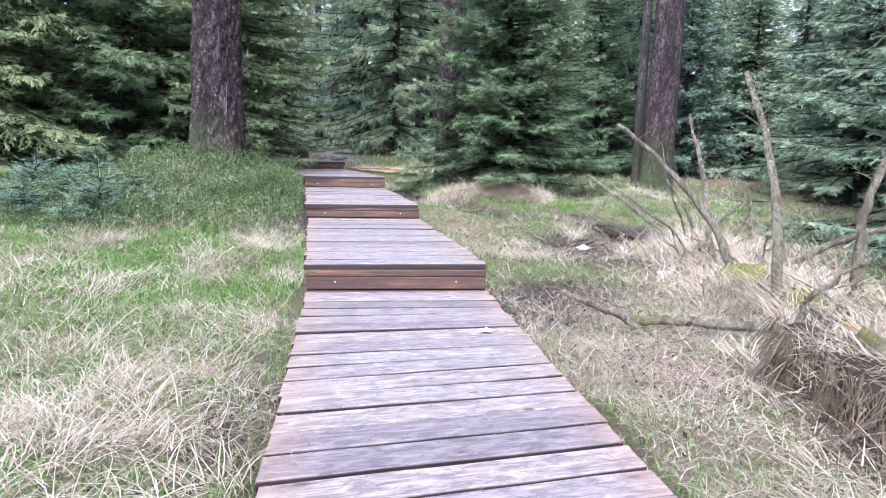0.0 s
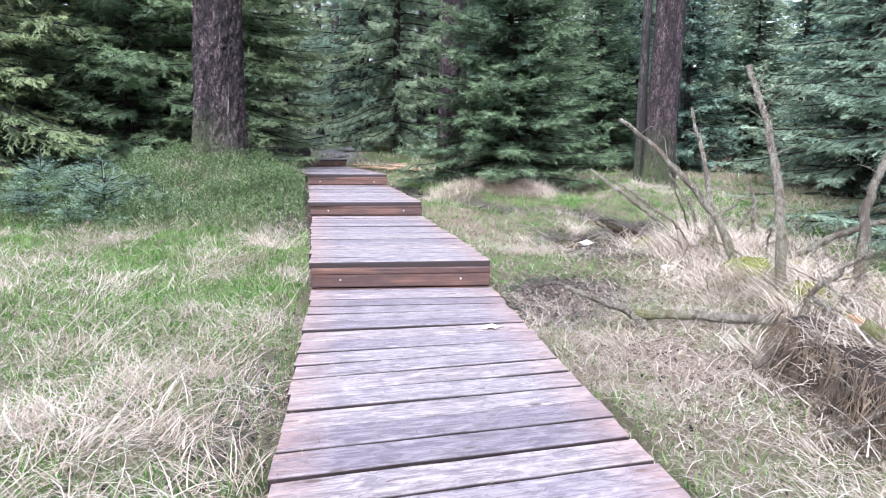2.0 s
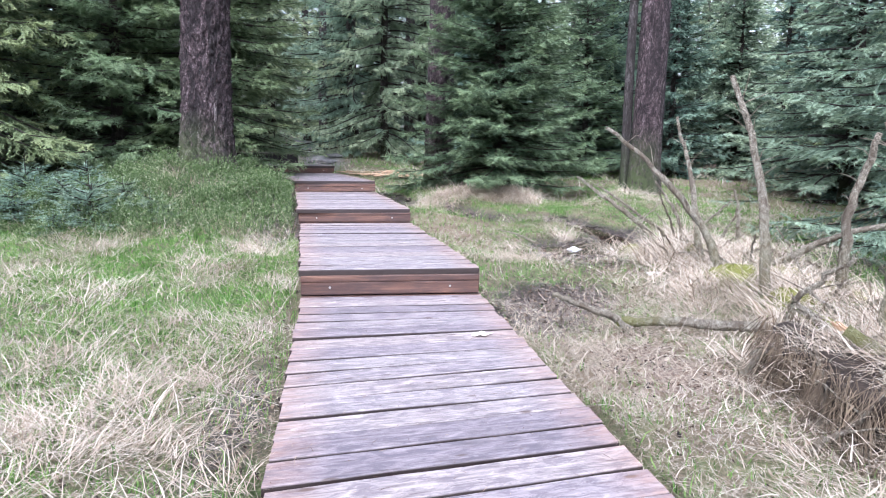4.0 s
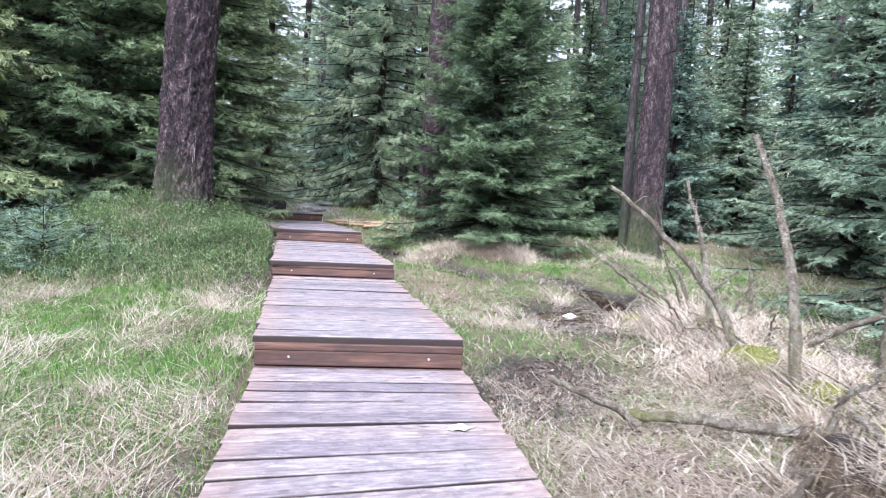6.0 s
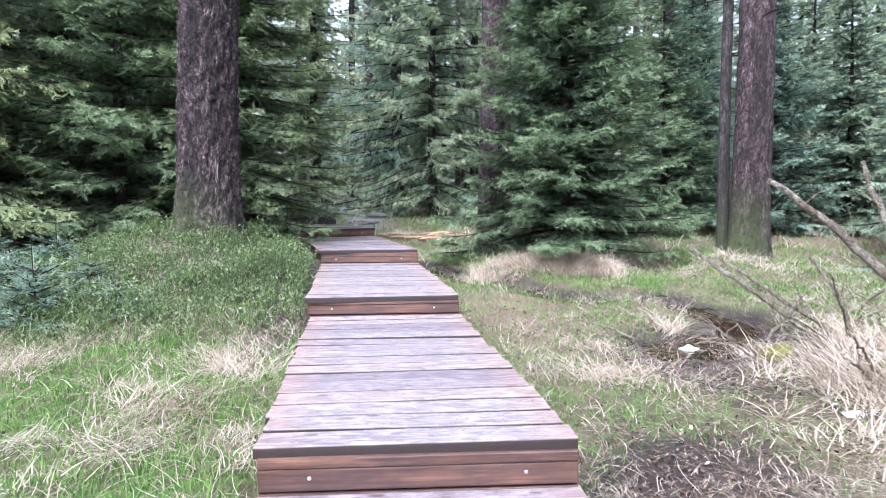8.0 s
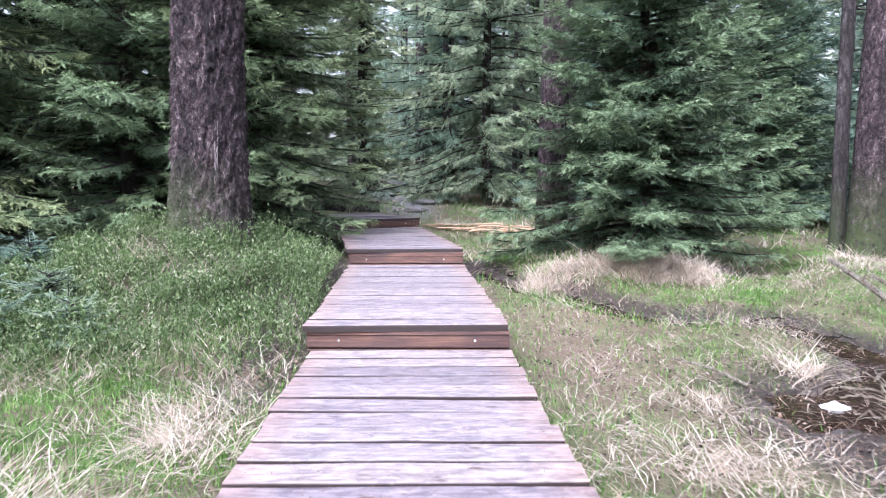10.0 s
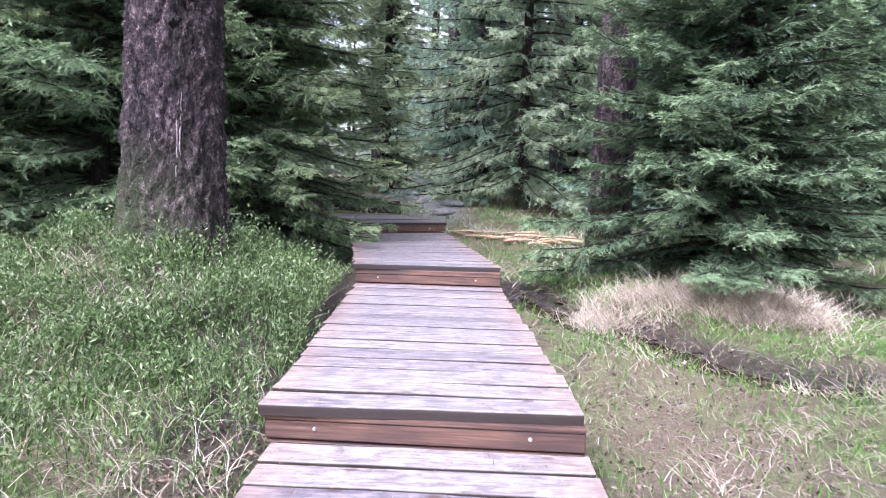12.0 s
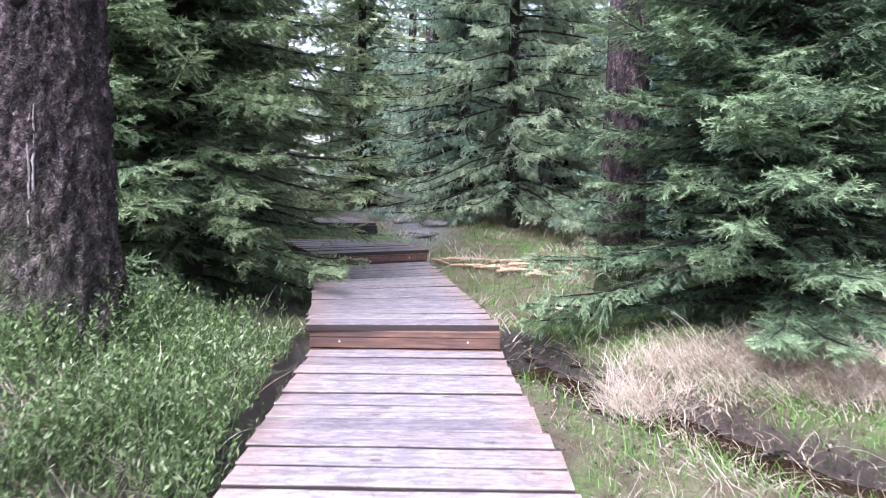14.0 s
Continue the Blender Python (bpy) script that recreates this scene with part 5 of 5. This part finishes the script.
def lump(name, x, y, rx, ry, h, seed, mat, label, category, group=""):
    bm = bmesh.new()
    bmesh.ops.create_icosphere(bm, subdivisions=3, radius=1)
    for v in bm.verts:
        k = 1 + 0.35 * noise.noise(v.co * 1.6 + Vector((seed, 0, 0))) + 0.12 * noise.noise(v.co * 5 + Vector((0, seed, 0)))
        v.co = Vector((v.co.x * rx * k, v.co.y * ry * k, v.co.z * h * k))
    for f in bm.faces:
        f.smooth = True
    me = bpy.data.meshes.new(name)
    bm.to_mesh(me)
    bm.free()
    me.materials.append(mat)
    ob = new(name, me)
    ob.location = (x, y, land1(x, y) + h * 0.35)
    return tagged(ob, label, category, group)


lump("snow_patch", 2.56, 8.5, 0.11, 0.08, 0.055, 1, SNOW, "last white snow remnant beside the pool", "snow", "snow patches")
lump("snow_patch", 2.95, 8.2, 0.06, 0.05, 0.055, 2, SNOW, "last white snow remnant beside the pool", "snow", "snow patches")
lump("snow_patch", 2.62, 6.35, 0.08, 0.04, 0.02, 3, SNOW, "small white snow remnant among straw", "snow", "snow patches")
for k, (x, y, rx, ry, h) in enumerate([(-1.05, 19.3, 0.35, 0.22, 0.09), (-0.75, 19.9, 0.25, 0.2, 0.08), (-1.35, 20.6, 0.3, 0.2, 0.10), (-1.9, 22.4, 0.35, 0.25, 0.12), (-2.3, 24.5, 0.4, 0.3, 0.12), (-1.0, 21.8, 0.22, 0.16, 0.08)]):
    lump("flat_stone", x, y, rx, ry, h, 10 + k, PALESTONE, "pale wet flat stone beside the boardwalk", "stone", "stones by the path")
for k, (x, y) in enumerate([(0.62, 12.42), (0.45, 12.75), (0.8, 12.1), (1.2, 11.6), (0.55, 12.15), (1.75, 10.75)]):
    lump("dark_stone", x, y, 0.07 + 0.02 * (k % 3), 0.05, 0.035, 30 + k, SOIL, "small dark wet stone in the trickle", "stone", "stones in the trickle")

debris = np.random.default_rng(14)
for k in range(26):
    t = debris.uniform(0.03, 0.8) * (len(STREAM) - 1)
    i = int(t)
    x = STREAM[i][0] + (t - i) * (STREAM[i + 1][0] - STREAM[i][0]) + debris.normal(0, 0.16)
    y = STREAM[i][1] + (t - i) * (STREAM[i + 1][1] - STREAM[i][1]) + debris.normal(0, 0.16)
    if not bool(keep_off(np.array([x]), np.array([y]), 0.12)[0]):
        continue
    if k % 3:
        q = debris.uniform(0.03, 0.08)
        lump("dark_stone", x, y, q, q * debris.uniform(0.5, 0.9), q * 0.55, 50 + k, SOIL, "small dark wet stone lying in the trickle", "stone", "stones in the trickle")
    else:
        a, ln, z = debris.uniform(-1.2, 0.3), debris.uniform(0.15, 0.4), land1(x, y) + 0.06
        dead_branch([(x, y, z), (x + 0.5 * ln * math.cos(a), y + 0.5 * ln * math.sin(a), z + 0.02), (x + ln * math.cos(a), y + ln * math.sin(a), z + 0.01)], 0.010, 0.005, 500 + k, "wet stick lying across the trickle", 1, 0.0, LIMB)

split = np.random.default_rng(8)
for k in range(28):
    t = k / 27
    x, y = -0.35 + 1.5 * t + split.normal(0, 0.08), 16.6 - 0.95 * t + split.normal(0, 0.16)
    a = -0.5 + split.normal(0, 0.45)
    ln = split.uniform(0.2, 0.65)
    z = land1(x, y)
    dz = split.uniform(0.02, 0.06)
    p = [(x - ln / 2 * math.cos(a), y - ln / 2 * math.sin(a), z + dz), (x, y, z + dz + 0.015), (x + ln / 2 * math.cos(a), y + ln / 2 * math.sin(a), z + dz)]
    log_thing("split_log", p, split.uniform(0.010, 0.028), split.uniform(0.006, 0.02), 60 + k, "orange-brown split wood lying on grass", 0.0, FRESHWOOD, 5)

# a leaf and needles fallen on the planks
bm = bmesh.new()
ring = []
for k in range(14):
    a = k / 14 * 2 * math.pi
    r0 = 0.045 * (1 + 0.35 * math.cos(5 * a))
    ring.append(bm.verts.new((0.48 + r0 * 1.3 * math.cos(a), 4.26 + r0 * math.sin(a), 0.008 + 0.008 * math.cos(2 * a) ** 2)))
bm.faces.new(ring)
me = bpy.data.meshes.new("dry_leaf")
bm.to_mesh(me)
bm.free()
me.materials.append(LEAF)
solid = new("dry_leaf", me)
tagged(solid, "pale curled dry leaf lying on planks", "leaf")
thick = solid.modifiers.new("thickness", "SOLIDIFY")
thick.thickness = 0.003


def plank_litter():
    """Needles and bits of straw strewn over the planks."""
    r = np.random.default_rng(12)
    vs, fs, off = [], [], 0
    for l0, r0, l1, r1, z in DECK[:5]:
        n = 900
        t, s = r.random(n), r.beta(0.8, 0.8, n)
        x = (l0[0] + t * (l1[0] - l0[0])) * (1 - s) + (r0[0] + t * (r1[0] - r0[0])) * s
        y = (l0[1] + t * (l1[1] - l0[1])) * (1 - s) + (r0[1] + t * (r1[1] - r0[1])) * s
        ln = np.where(r.random(n) < 0.85, 0.02, 0.07) * r.uniform(0.5, 1.5, n)
        v, f = blades(x, y, np.full(n, z + 0.006), ln, np.full(n, 0.0016), np.full(n, 1.5), r.uniform(0, 6.28, n), np.full(n, 0.05), 2, 3)
        vs.append(v)
        fs.append(f + off)
        off += len(v)
    tagged(new("plank_litter", mesh_np("plank_litter", np.concatenate(vs), np.concatenate(fs), LITTER)), "brown needles and straw bits strewn on planks", "litter", kind="stuff")


LITTER = make_blade("needle_litter", [(0.0, (0.06, 0.035, 0.025)), (0.5, (0.18, 0.11, 0.07)), (1.0, (0.55, 0.45, 0.33))], 0.1)
plank_litter()

# knot and resin on the great trunk
knot = bmesh.new()
bmesh.ops.create_icosphere(knot, subdivisions=3, radius=1)
for v in knot.verts:
    k = 1 + 0.25 * noise.noise(v.co * 2.2)
    v.co = Vector((v.co.x * 0.075 * k, v.co.y * 0.06 * k, v.co.z * 0.055 * k))
bmesh.ops.translate(knot, verts=knot.verts, vec=(0.13, -0.285, 2.52 - great.location.z))
part("knot", knot, great, "dark bark knot", BARK)
rp, rr = [], []
rz = np.random.default_rng(9)
for k in range(2):
    z = np.linspace(0.95 + 0.12 * k, 1.55 + 0.05 * k, 14) - great.location.z + 0.4
    th = -1.12 + rz.normal(0, 0.008, 14) + 0.06 * k
    rad = 0.372 + 0.10 * np.exp(-np.maximum(z, 0) / 0.4) - 0.0125 * z
    rp.append(np.stack([rad * np.cos(th) + 0.03 * z, rad * np.sin(th) + 0.01 * z, z], -1))
    rr.append(np.interp(np.linspace(0, 1, 14), [0, 0.3, 1], [0.003, 0.009, 0.002]) * rz.uniform(0.3, 1.4, 14))
v, f = tubes(rp, rr, 5, 0.2, 4)
part("resin_streak", mesh_np("resin_streak", v, f, RESIN, smooth=True), great, "pale dried resin streak")
